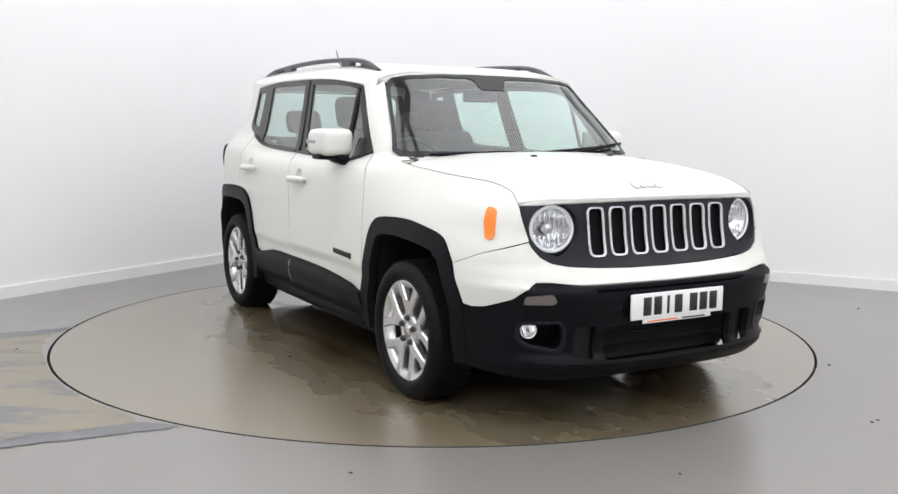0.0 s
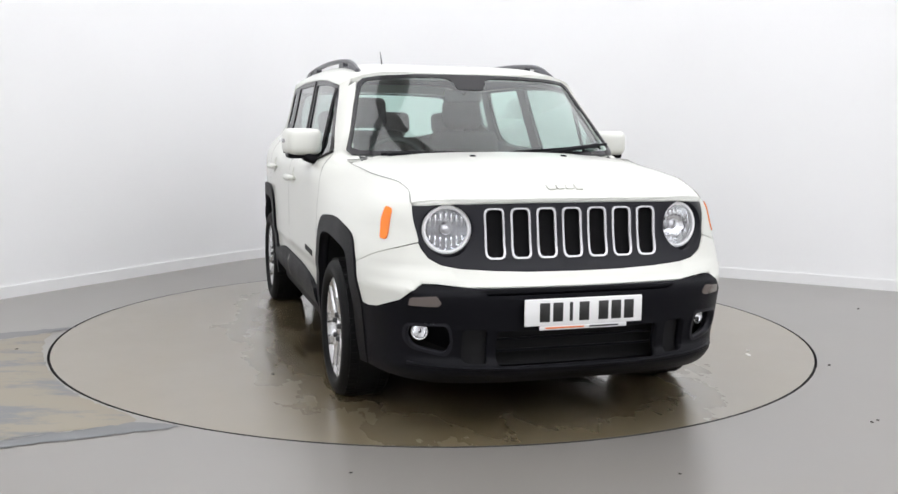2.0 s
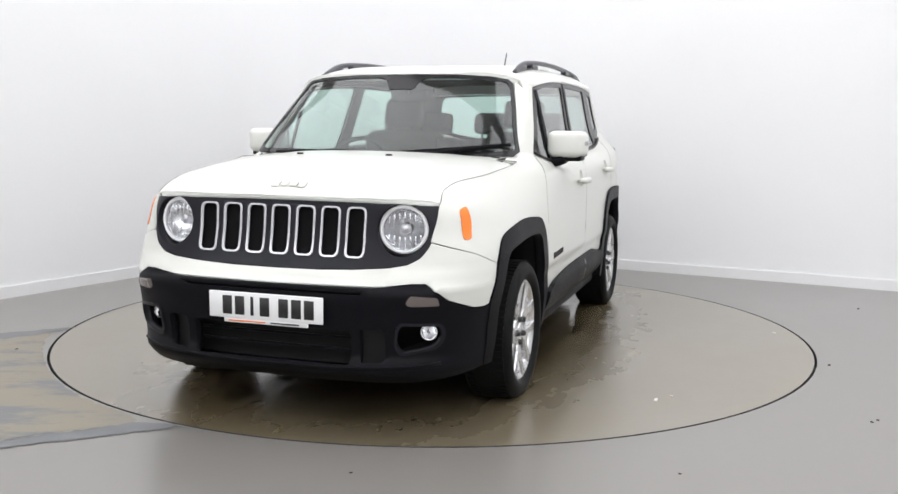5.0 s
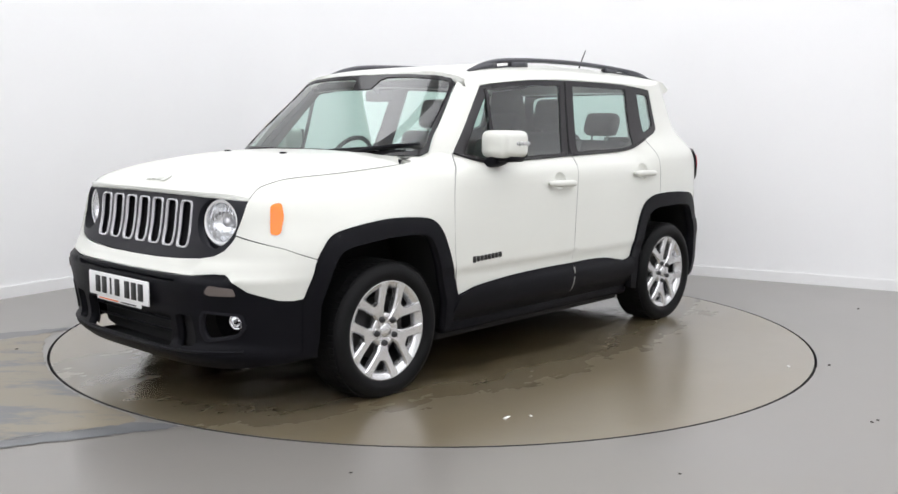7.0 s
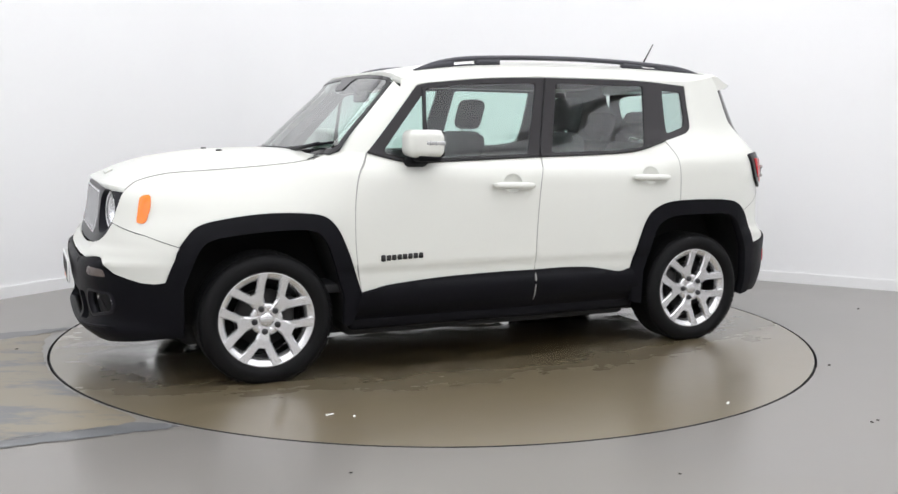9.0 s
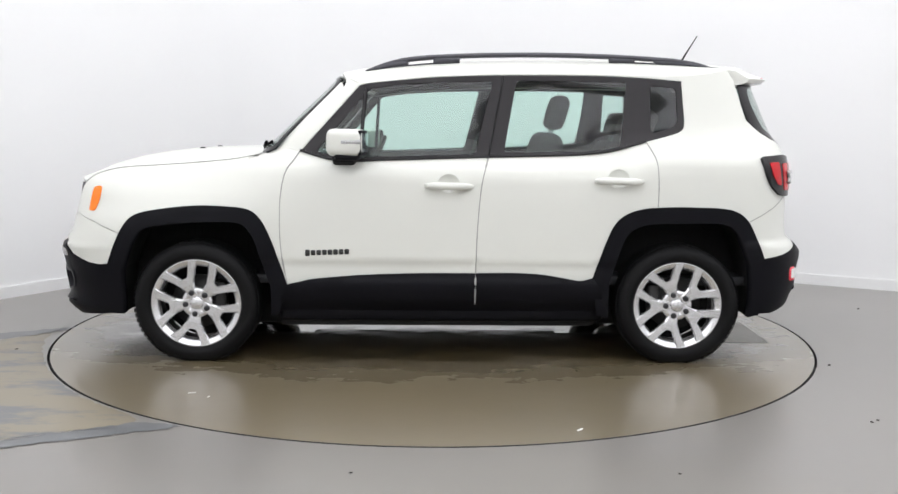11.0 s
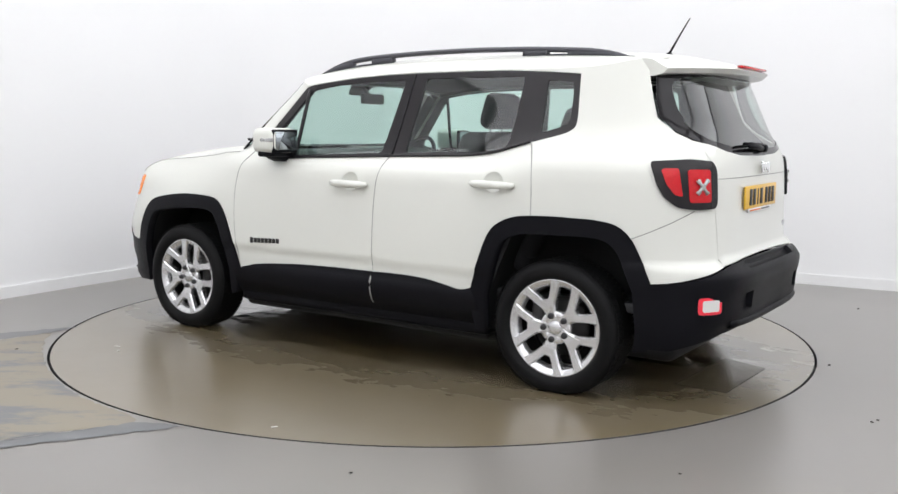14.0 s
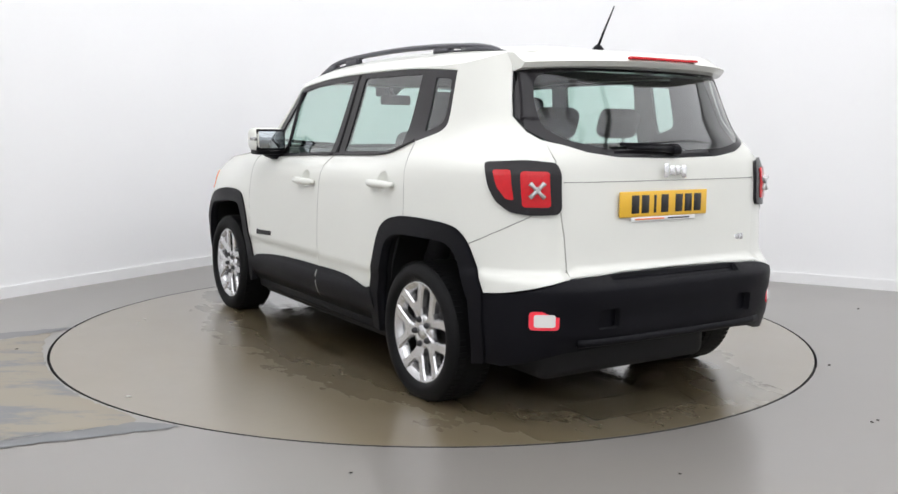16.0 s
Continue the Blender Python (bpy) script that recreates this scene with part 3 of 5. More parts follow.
def table_marks(t):
    """What lies on the turntable and turns with it."""
    hatch = [(-1.76, -.29), (-2.0, -.19), (-1.98, .40), (-1.72, .39)]
    bm = bmesh.new()
    for a, b2 in zip(hatch, hatch[1:] + hatch[:1]):
        tube([(*a, .0005), (*b2, .0005)], .0035, 4, bm, flat=.3)
    part("hatch_gap", bm, GAPM, t, "dark gap round a service hatch", smooth=False)
    flat_patch("hatch_plate", hatch, .0012, HATCH, t, "dark damp hatch plate", ragged=0, seed=1, straight=True)
    chips = [(1.152, 1.498, .018, .008), (-.594, 2.031, .014, .006), (1.06, 1.56, .008, .005)]
    for i, (x, v, a, b2) in enumerate(chips):
        bm = boxed((a * 2, b2 * 2, .004), (x, v, .003), .001, 1, pose(0, 0, 0, 6, 4, 40 * i))
        part("paper_scrap", bm, CHIP, t, "small white paper scrap")


# ---------- the car ----------
def opening(outline, cx, band=.088, cz=.335):
    """The edge of a wheel opening, from the front down round the wheel, a band inside the flare's outline."""
    pts = []
    for x, z in spline(outline, 3):
        d = math.hypot(x - cx, z - cz)
        k = max((d - band) / d, .385 / d)
        pts.append((cx + (x - cx) * k, cz + max(0, z - cz) * k))
    pts = [(pts[0][0], .24)] + pts + [(pts[-1][0], .24)]
    return pts if pts[0][0] > pts[-1][0] else list(reversed(pts))


FRONT_ARCH = [(.802, .41), (.846, .545), (.887, .66), (.934, .755), (1.0, .812), (1.13, .829), (1.30, .829), (1.48, .808), (1.60, .778), (1.665, .715), (1.72, .60), (1.755, .51)]
REAR_ARCH = [(-.825, .453), (-.872, .602), (-.927, .735), (-.99, .798), (-1.10, .833), (-1.29, .843), (-1.47, .839), (-1.575, .822), (-1.645, .77), (-1.69, .69), (-1.727, .61), (-1.748, .56)]
SILL = [(.802, .41), (.734, .424), (.655, .441), (.388, .464), (.089, .474), (-.197, .476)]
SILL_R = [(-.197, .476), (-.389, .478), (-.543, .471), (-.66, .452), (-.755, .436), (-.825, .453)]
LEAD = [(.738, 1.123), (.765, 1.075), (.811, 1.0), (.836, .84), (.833, .615), (.802, .41)]
BSEAM = [(-.262, 1.097), (-.225, .96), (-.204, .72), (-.197, .476)]
CSEAM = [(-1.10, 1.188), (-1.125, 1.14), (-1.15, 1.07), (-1.158, .95), (-1.158, .84)]
BELT_F = [(.738, 1.123), (.60, 1.085), (.479, 1.07), (.29, 1.079), (-.262, 1.099)]
BELT_R = [(-.262, 1.099), (-.60, 1.109), (-.785, 1.118), (-.91, 1.134), (-1.02, 1.164), (-1.10, 1.188)]
DLO_BACK = [(-1.10, 1.188), (-1.24, 1.225), (-1.295, 1.248), (-1.317, 1.285), (-1.312, 1.40), (-1.306, 1.518)]
DLO_TOP = [(-1.306, 1.518), (-1.06, 1.535), (-.81, 1.543), (-.32, 1.540), (.0, 1.528), (.20, 1.510), (.36, 1.493), (.43, 1.480)]
DLO_FRONT = [(.43, 1.480), (.55, 1.34), (.65, 1.225), (.738, 1.123)]


def sx(pts, n=4):
    return [SX(*p) for p in spline(pts, n)]


def chain(*lines):
    out = []
    for ln in lines:
        out += [p for p in ln if not out or abs(p[0] - out[-1][0]) + abs(p[1] - out[-1][1]) > 1e-5]
    if abs(out[0][0] - out[-1][0]) + abs(out[0][1] - out[-1][1]) < 1e-5:
        out.pop()
    return out


def rev(p):
    return list(reversed(p))


def roof_edge(x):
    return float(ROOF_Z(x)) - .11 * (.69 / .70) ** 8


def hood_gap():
    return GAP


def roof_line():
    """Where the roof meets the flank: x, y and z from front to rear."""
    out = []
    for x in (.50, .42, .30, .15, 0, -.3, -.7, -1.0, -1.2, -1.35, -1.45, -1.53, -1.60):
        z = roof_edge(x)
        for _ in range(12):
            v = min(float(side_map(*SX(x, z))[1]), .692)
            z = .5 * z + .5 * float(roof_map(x, v)[2])
        out.append((x, v, z))
    return out


def build_side(car, right):
    fn, sg = both(right)
    y = lambda v: v * sg
    # fender
    o = chain(sx(hood_gap()), [SX(.90, 1.13), SX(.80, 1.135)], sx(LEAD), sx(FRONT_ARCH[:10]), [SX(1.69, .68), SX(1.76, .705), SX(1.83, .735), SYF(.655, .79), SYF(.668, .86), SYF(.672, .92)])
    fender = panel("front_fender", o, fn, PAINT, car, h=.03)
    # amber side marker
    mk = rounded([SX(*p) for p in [(1.845, .918), (1.795, .928), (1.80, .865), (1.828, .79), (1.868, .79)]], .018)
    panel("side_marker", mk, fn, AMBER, fender, "amber side marker lens", h=.02, proud=.006, depth=.012)
    # doors
    def cup(cx, cz, k=1.0):
        return [SX(cx + .058 * k * math.cos(a), cz + .012 + .052 * k * math.sin(a)) for a in np.linspace(0, math.tau, 28, endpoint=False)]

    def bowl(cx, cz):
        def f(u, v):
            q = ((np.asarray(u) + cx) / .06) ** 2 + ((np.asarray(v) - cz - .012) / .054) ** 2
            return fn(u, v) - np.clip(1 - q, 0, 1)[..., None] * np.array([0, sg * .024, 0])
        return f
    o = chain(sx(LEAD), sx(SILL), rev(sx(BSEAM)), rev(sx(BELT_F)))
    fdoor = panel("front_door", o, fn, PAINT, car, h=.035, shrink=.0028, holes=[cup(-.05, .948, .93)])
    o = chain(sx(BSEAM), sx(SILL_R), sx(REAR_ARCH[:6])[:17], [SX(-1.158, .838)], rev(sx(CSEAM)), rev(sx(BELT_R)))
    rdoor = panel("rear_door", o, fn, PAINT, car, h=.035, shrink=.0028, holes=[cup(-.945, .980, .93)])
    # cladding along the sill, one piece to each door
    low = .245
    bulge = curve([.24, .29, .34, .40, .43, .45, .48], [-.075, -.03, .004, .014, .012, .004, -.004])

    def clad(u, v):
        p = np.array(fn(u, v), float)
        p[..., 1] += sg * bulge(v)
        return p
    o = chain(sx(SILL), [SX(-.197, low), SX(.2, low), SX(.62, low), SX(.86, low)], [SX(.84, .33)])
    panel("door_cladding", o, clad, BLACK, fdoor, "grained black plastic sill cladding", h=.03, proud=.012, depth=.03)
    o = chain(sx(SILL_R), [SX(-.86, .40), SX(-.90, .25), SX(-.5, low), SX(-.197, low)])
    panel("door_cladding", o, clad, BLACK, rdoor, "grained black plastic sill cladding", h=.03, proud=.012, depth=.03)
    part("sill", boxed((1.75, .12, .11), (-.02, y(.765), .255), .03), BLACK, car)
    part("side_floor_pan", boxed((1.72, .24, .10), (0, y(.66), .215), .03), VOID, car)
    # wheel-arch flares
    inner = opening(FRONT_ARCH, 1.285)
    o = chain(sx(FRONT_ARCH), [SX(1.76, .40), SX(1.74, .24)], [SX(*p) for p in inner], [SX(.85, .25), SX(.81, .35)])
    panel("wheel_arch_flare", o, fn, BLACK, fender, "grained black wheel-arch flare", h=.035, proud=.009, depth=.05)
    inner = opening(REAR_ARCH, -1.285)
    quarter_flare = chain(rev(sx(REAR_ARCH)), [SX(-.83, .36), SX(-.85, .25)], [SX(*p) for p in inner], [SX(-1.735, .25), SX(-1.745, .45)])
    # body side: pillars, cant rail and rear quarter
    top = [(x, z) for x, v, z in roof_line()]
    tail = [SYR(.615, 1.505), SYR(.638, 1.40), SYR(.656, 1.31), SYR(.642, 1.24), SYR(.608, 1.20), SYR(.60, 1.12), SYR(.59, .90), SYR(.575, .80), SYR(.568, .70), SYR(.57, .635)]
    low_q = [SYR(.62, .622), SYR(.70, .600), SX(-1.87, .576), SX(-1.81, .566), SX(-1.748, .56)]
    aw = [(.885, 1.127), (.80, 1.218), (.70, 1.325), (.60, 1.43), (.535, 1.50), (.515, roof_edge(.515))]
    o = chain([SX(*p) for p in aw], [SX(*p) for p in top], tail, low_q, rev(sx(REAR_ARCH[6:])), [SX(-1.29, .843), SX(-1.158, .84)], rev(sx(CSEAM)), sx(DLO_BACK), sx(DLO_TOP), sx(DLO_FRONT), [SX(.80, 1.135)])
    side = panel("body_side", o, fn, PAINT, car, h=.032, shrink=.001)
    panel("wheel_arch_flare", quarter_flare, fn, BLACK, side, "grained black wheel-arch flare", h=.035, proud=.016, depth=.05)
    for line in (LEAD, BSEAM + [(-.195, .42), (-.195, .31)], CSEAM, hood_gap()[:7], [(1.69, .677), (1.76, .702), (1.83, .733)]):
        pts = [side_map(*SX(a, q)) for a, q in spline(line, 4)]
        part("panel_seal", tube([(p[0] - (.006 if p[0] > 1.7 else 0), y(p[1] - .006 + (float(bulge(p[2])) + .014 if p[2] < .46 and p[0] < 0 else 0)), p[2] - (.008 if p[0] > .95 else 0)) for p in pts], .007, 6), SEAM, side, "grey seal in the panel gap")
    low_seam = [rear_map(*RY(v, q)) for v, q in zip(np.linspace(.70, .862, 14), np.interp(np.linspace(.70, .862, 14), (.70, .76, .81, .845, .862), (.893, .855, .815, .775, .745)))]
    part("bumper_seam", tube([(p[0], y(p[1]), p[2]) for p in low_seam], .0022, 4), SEAM, side)
    pts = [side_map(*SX(a, q)) for a, q in spline(GAP, 4)]
    part("hood_seam", tube([(p[0], y(p[1] + .001), p[2] + .001) for p in pts], .0018, 4), SEAM, side)
    # dark lining behind the pillars
    o2 = chain([SX(x - .02, z) for x, z in aw], [SX(x, z - .01) for x, z in top], [SYR(.62, 1.48), SYR(.64, 1.3), SYR(.60, 1.16), SYR(.60, 1.0), SX(-1.2, .9)], [SX(-1.15, 1.17)], [SX(x, z + .01) for x, z in DLO_BACK], [SX(x, z + .015) for x, z in DLO_TOP], [SX(x + .02, z) for x, z in DLO_FRONT])
    panel("pillar_lining", o2, fn, LINER, side, "grey pillar lining", h=.06, proud=-.035, depth=0, inward=True)
    # window glass and its black surround
    wf = rounded([SX(*p) for p in [(-.285, 1.508), (.0, 1.500), (.20, 1.487), (.375, 1.463), (.52, 1.29), (.655, 1.125), (.50, 1.092), (.28, 1.10), (-.19, 1.118)]], .02)
    wr = rounded([SX(*p) for p in [(-.415, 1.513), (-1.005, 1.511), (-.985, 1.30), (-.962, 1.162), (-.90, 1.148), (-.78, 1.135), (-.345, 1.124)]], .02)
    wq = rounded([SX(*p) for p in [(-1.135, 1.492), (-1.275, 1.480), (-1.280, 1.30), (-1.262, 1.272), (-1.135, 1.235)]], .02)
    dlo = chain(sx(DLO_TOP), sx(DLO_FRONT), sx(BELT_F), sx(BELT_R), sx(DLO_BACK))
    panel("window_surround", dlo, fn, GLOSSBLACK, side, "gloss black window surround", h=.03, holes=[wf, wr, wq], proud=-.004, depth=.02)
    panel("window_surround_lining", dlo, fn, TRIM, side, h=.05, holes=[wf, wr, wq], proud=-.026, depth=0, inward=True)
    panel("window_glass", wf, fn, GLASS, fdoor, "green-tinted door glass", h=.05, proud=-.01, depth=0, shrink=-.012)
    panel("window_glass", wr, fn, GLASS, rdoor, "green-tinted door glass", h=.05, proud=-.01, depth=0, shrink=-.012)
    panel("quarter_glass", wq, fn, GLASSREAR, side, "dark tinted quarter glass", h=.05, proud=-.01, depth=0, shrink=-.012)
    # upright divider of the front window
    pts = [side_map(-(.395 + .03 * t), 1.465 - .385 * t) + np.array([0, -.004, 0]) for t in np.linspace(0, 1, 8)]
    part("window_divider", tube([(p[0], y(p[1]), p[2]) for p in pts], .011, 6), GLOSSBLACK, fdoor)
    # joint between the door frames
    pts = [side_map(*SX(-.262 - .083 * t, 1.103 + .432 * t)) for t in np.linspace(0, 1, 10)]
    part("door_frame_joint", tube([(p[0], y(p[1] - .003), p[2]) for p in pts], .005, 6), VOID, side)
    # belt seal
    for line, door in ((BELT_F, fdoor), (BELT_R, rdoor)):
        pts = [side_map(*SX(a, b)) for a, b in spline(line, 6)]
        part("belt_seal", tube([(p[0], y(p[1] + .004), p[2] + .004) for p in pts], .008, 6), GLOSSBLACK, door)
    # door handles in shallow cups
    for door, cx, cz in ((fdoor, -.05, .948), (rdoor, -.945, .980)):
        w = float(W_DOOR(cz))
        bm = bmesh.new()
        pts = [(cx + .125 * t, y(w + .034 - .022 * abs(t) ** 4), cz + .002 * t) for t in np.linspace(-1, 1, 13)]
        tube(pts, [.009 + .011 * (1 - abs(t) ** 5) for t in np.linspace(-1, 1, 13)], 10, bm, flat=1.0)
        for q in (-.1, .1):
            rbox(bm, (.035, .03, .024), (cx + q, y(w + .012), cz), .008)
        part("door_handle", bm, PAINT, door, "white door handle")
        panel("handle_cup", cup(cx, cz), bowl(cx, cz), PAINT, door, h=.012, depth=0, shrink=0)
    # badge on the front door: dark bars for letters
    bm = bmesh.new()
    w = float(W_DOOR(.586)) + .002
    for i in range(8):
        rbox(bm, (.024, .005, .028 if i else .034), (.691 - i * .0295, y(w), .585 + .0011 * i), .004, 1)
    part("door_badge", bm, INK, fdoor, "dark raised badge bars")
    # mirror
    bm = bmesh.new()
    rbox(bm, (.19, .19, .142), (.482, y(.906), 1.172), .038, 4, pose(0, 0, 0, 0, 0, sg * -6))
    mirror = part("wing_mirror", bm, PAINT, car, "white wing mirror housing")
    part("mirror_glass", boxed((.004, .15, .10), (.3865, y(.910), 1.172), .002, 1, pose(0, 0, 0, 0, 0, sg * -8)), MIRROR, mirror, "mirror glass facing aft")
    bm = boxed((.13, .165, .035), (.475, y(.905), 1.098), .014, 2)
    rbox(bm, (.12, .13, .05), (.50, y(.842), 1.074), .018, 2, pose(0, 0, 0, sg * 20, 0, 0))
    rbox(bm, (.02, .175, .13), (.400, y(.910), 1.170), .008, 2, pose(0, 0, 0, 0, 0, sg * -8))
    part("mirror_foot", bm, BLACK, mirror, "black mirror foot")
    bm = boxed((.105, .016, .022), (.452, y(.998), 1.176), .006, 2, pose(0, 0, 0, 0, 0, sg * -6))
    for q in (-.03, .0, .03):
        rbox(bm, (.004, .018, .024), (.452 + q, y(.9985), 1.176), .001, 1)
    part("mirror_indicator", bm, CLEAR, mirror, "clear mirror indicator strip")
    # roof rail
    bm = bmesh.new()
    xs = np.linspace(.405, -1.54, 40)
    top = curve([-1.54, -1.50, -1.38, -1.2, -.9, -.6, -.3, .04, .16, .26, .36, .405], [1.588, 1.607, 1.636, 1.652, 1.666, 1.671, 1.667, 1.652, 1.640, 1.622, 1.590, 1.572])
    tube([(x, y(.575), float(top(x)) - .012) for x in xs], [.008 + .011 * min(1, 8 * min(i, 39 - i) / 39) for i in range(40)], 10, bm, flat=.75)
    for x0, x1, full in ((.40, .17, 1), (.17, .035, 0), (.035, -.11, 1), (-.93, -1.07, 1), (-1.07, -1.18, 0), (-1.18, -1.53, 1)):
        cols = []
        for xx in np.linspace(x0, x1, 8):
            zr = float(roof_map(xx, .575)[2]) - .005
            zt = max(float(top(xx)) - .012, zr + .002) if full else zr + .008
            cols.append([bm.verts.new((xx, y(.575 + d), zz)) for d, zz in ((-.017, zr), (.017, zr), (.015, zt), (-.015, zt))])
        for p, q in zip(cols, cols[1:]):
            for k in range(4):
                bm.faces.new((p[k], p[(k + 1) % 4], q[(k + 1) % 4], q[k]))
        bm.faces.new(cols[0])
        bm.faces.new(cols[-1])
    bmesh.ops.recalc_face_normals(bm, faces=bm.faces)
    part("roof_rail", bm, RAIL, car, "dark grey roof rail")
    # inner door trim
    o = chain(sx(LEAD), [SX(.80, .45), SX(-.9, .45)], [SX(-1.1, .9)], rev(sx(BELT_R)), rev(sx(BELT_F)))
    panel("door_trim", o, fn, TRIM, car, "dark inner door trim", h=.08, proud=-.06, depth=.0, inward=True)
    bm = bmesh.new()
    cols = []
    for a, q in spline(BELT_F + BELT_R[1:], 5):
        p = side_map(*SX(a, q))
        cols.append([bm.verts.new((p[0], y(p[1] - d), q + .014 - .01 * (d > .02))) for d in (.012, .03, .085)] + [bm.verts.new((p[0], y(p[1] - .085), q - .12))])
    for p, q in zip(cols, cols[1:]):
        for k in range(3):
            bm.faces.new((p[k], p[k + 1], q[k + 1], q[k]))
    bmesh.ops.recalc_face_normals(bm, faces=bm.faces)
    part("window_ledge", bm, TRIM, car, "dark inner window ledge")
    # wheel-arch liners
    for outline, cx in ((FRONT_ARCH, 1.285), (REAR_ARCH, -1.285)):
        bm = bmesh.new()
        cols = []
        for a, q in opening(outline, cx, .076):
            w = float(side_map(*SX(a, q))[1]) - .02
            cols.append([bm.verts.new((a, y(v), q)) for v in (w, .55)])
        for p, q in zip(cols, cols[1:]):
            bm.faces.new((p[0], p[1], q[1], q[0]))
        bm.faces.new([c[1] for c in cols])
        part("arch_liner", bm, VOID, car, "black wheel-arch liner")
    # tail lamp
    tl = rounded([SYR(*p) for p in [(.806, 1.108), (.70, 1.118), (.60, 1.11), (.585, 1.07), (.588, .92), (.605, .897), (.70, .893), (.765, .905), (.80, .95), (.815, 1.01), (.815, 1.07)]], .02)
    lamp = panel("tail_lamp", tl, fn, GLOSSBLACK, car, "black-framed red tail lamp", h=.025, proud=.016, depth=.03)
    sq = rounded([SYR(*p) for p in [(.730, 1.075), (.632, 1.075), (.632, .928), (.730, .928)]], .015)
    panel("lens", sq, fn, RED, lamp, "square red lens", h=.025, proud=.021, depth=.006)
    sq = rounded([SYR(*p) for p in [(.798, 1.078), (.754, 1.080), (.752, .955), (.775, .962), (.795, 1.01)]], .012)
    panel("lens", sq, fn, RED, lamp, "red side lens", h=.025, proud=.021, depth=.006)
    c = rear_map(*RY(.684, 1.0))
    bm = bmesh.new()
    n = Vector((-.90, .43, 0)).normalized()
    t = n.cross(Vector((0, 0, 1)))
    for k in range(4):
        a = math.radians(45 + 90 * k)
        d = t * math.cos(a) + Vector((0, 0, 1)) * math.sin(a)
        base = Vector(c) + n * .026
        tube([base, base + d * .018, base + d * .043], [.012, .008, .0115], 6, bm, up=n)
    ob = part("lamp_cross", bm, CLEAR, lamp, "silver cross in the lamp")
    if right:
        ob.data.transform(Matrix.Diagonal((1, -1, 1, 1)))
        ob.data.flip_normals()
    if right:
        fl = rounded([SX(*p) for p in [(-1.44, 1.04), (-1.60, 1.045), (-1.60, .90), (-1.44, .895)]], .03)
        panel("fuel_flap", fl, fn, PAINT, car, "white fuel filler flap", h=.03, proud=.003, depth=.008)
    # rear reflector lamp in the bumper
    o = rounded([SYR(*p) for p in [(.733, .503), (.63, .503), (.63, .422), (.733, .422)]], .02)
    rf = panel("bumper_reflector", o, fn, REDSOFT, car, "red-rimmed bumper reflector", h=.02, proud=.011, depth=.02)
    o = rounded([SYR(*p) for p in [(.718, .490), (.645, .490), (.645, .435), (.718, .435)]], .012)
    panel("lens", o, fn, CHROME2, rf, "clear lens", h=.02, proud=.0145, depth=.004)


RAIL = mat("dark_grey_rail", (0.045, 0.045, 0.055), 0.35, var=0.1)
CLEAR = mat("clear_indicator_strip", (0.42, 0.42, 0.42), 0.12, metal=0.4, coat=1.0, var=0.3, scale=60)
CHROME2 = mat("clear_reflector", (0.75, 0.73, 0.72), 0.25, metal=0.3, bump=0.5, bscale=200)


def ledged(fn, axis_sign, profile, fade):
    """A corner map pushed out along x by a profile over the height, fading towards the corners."""
    def f(u, v):
        p = np.array(fn(u, v), float)
        p[..., 0] += axis_sign * profile(v) * (1 - smooth01(fade[0], fade[1], np.abs(p[..., 1])))
        return p
    return f


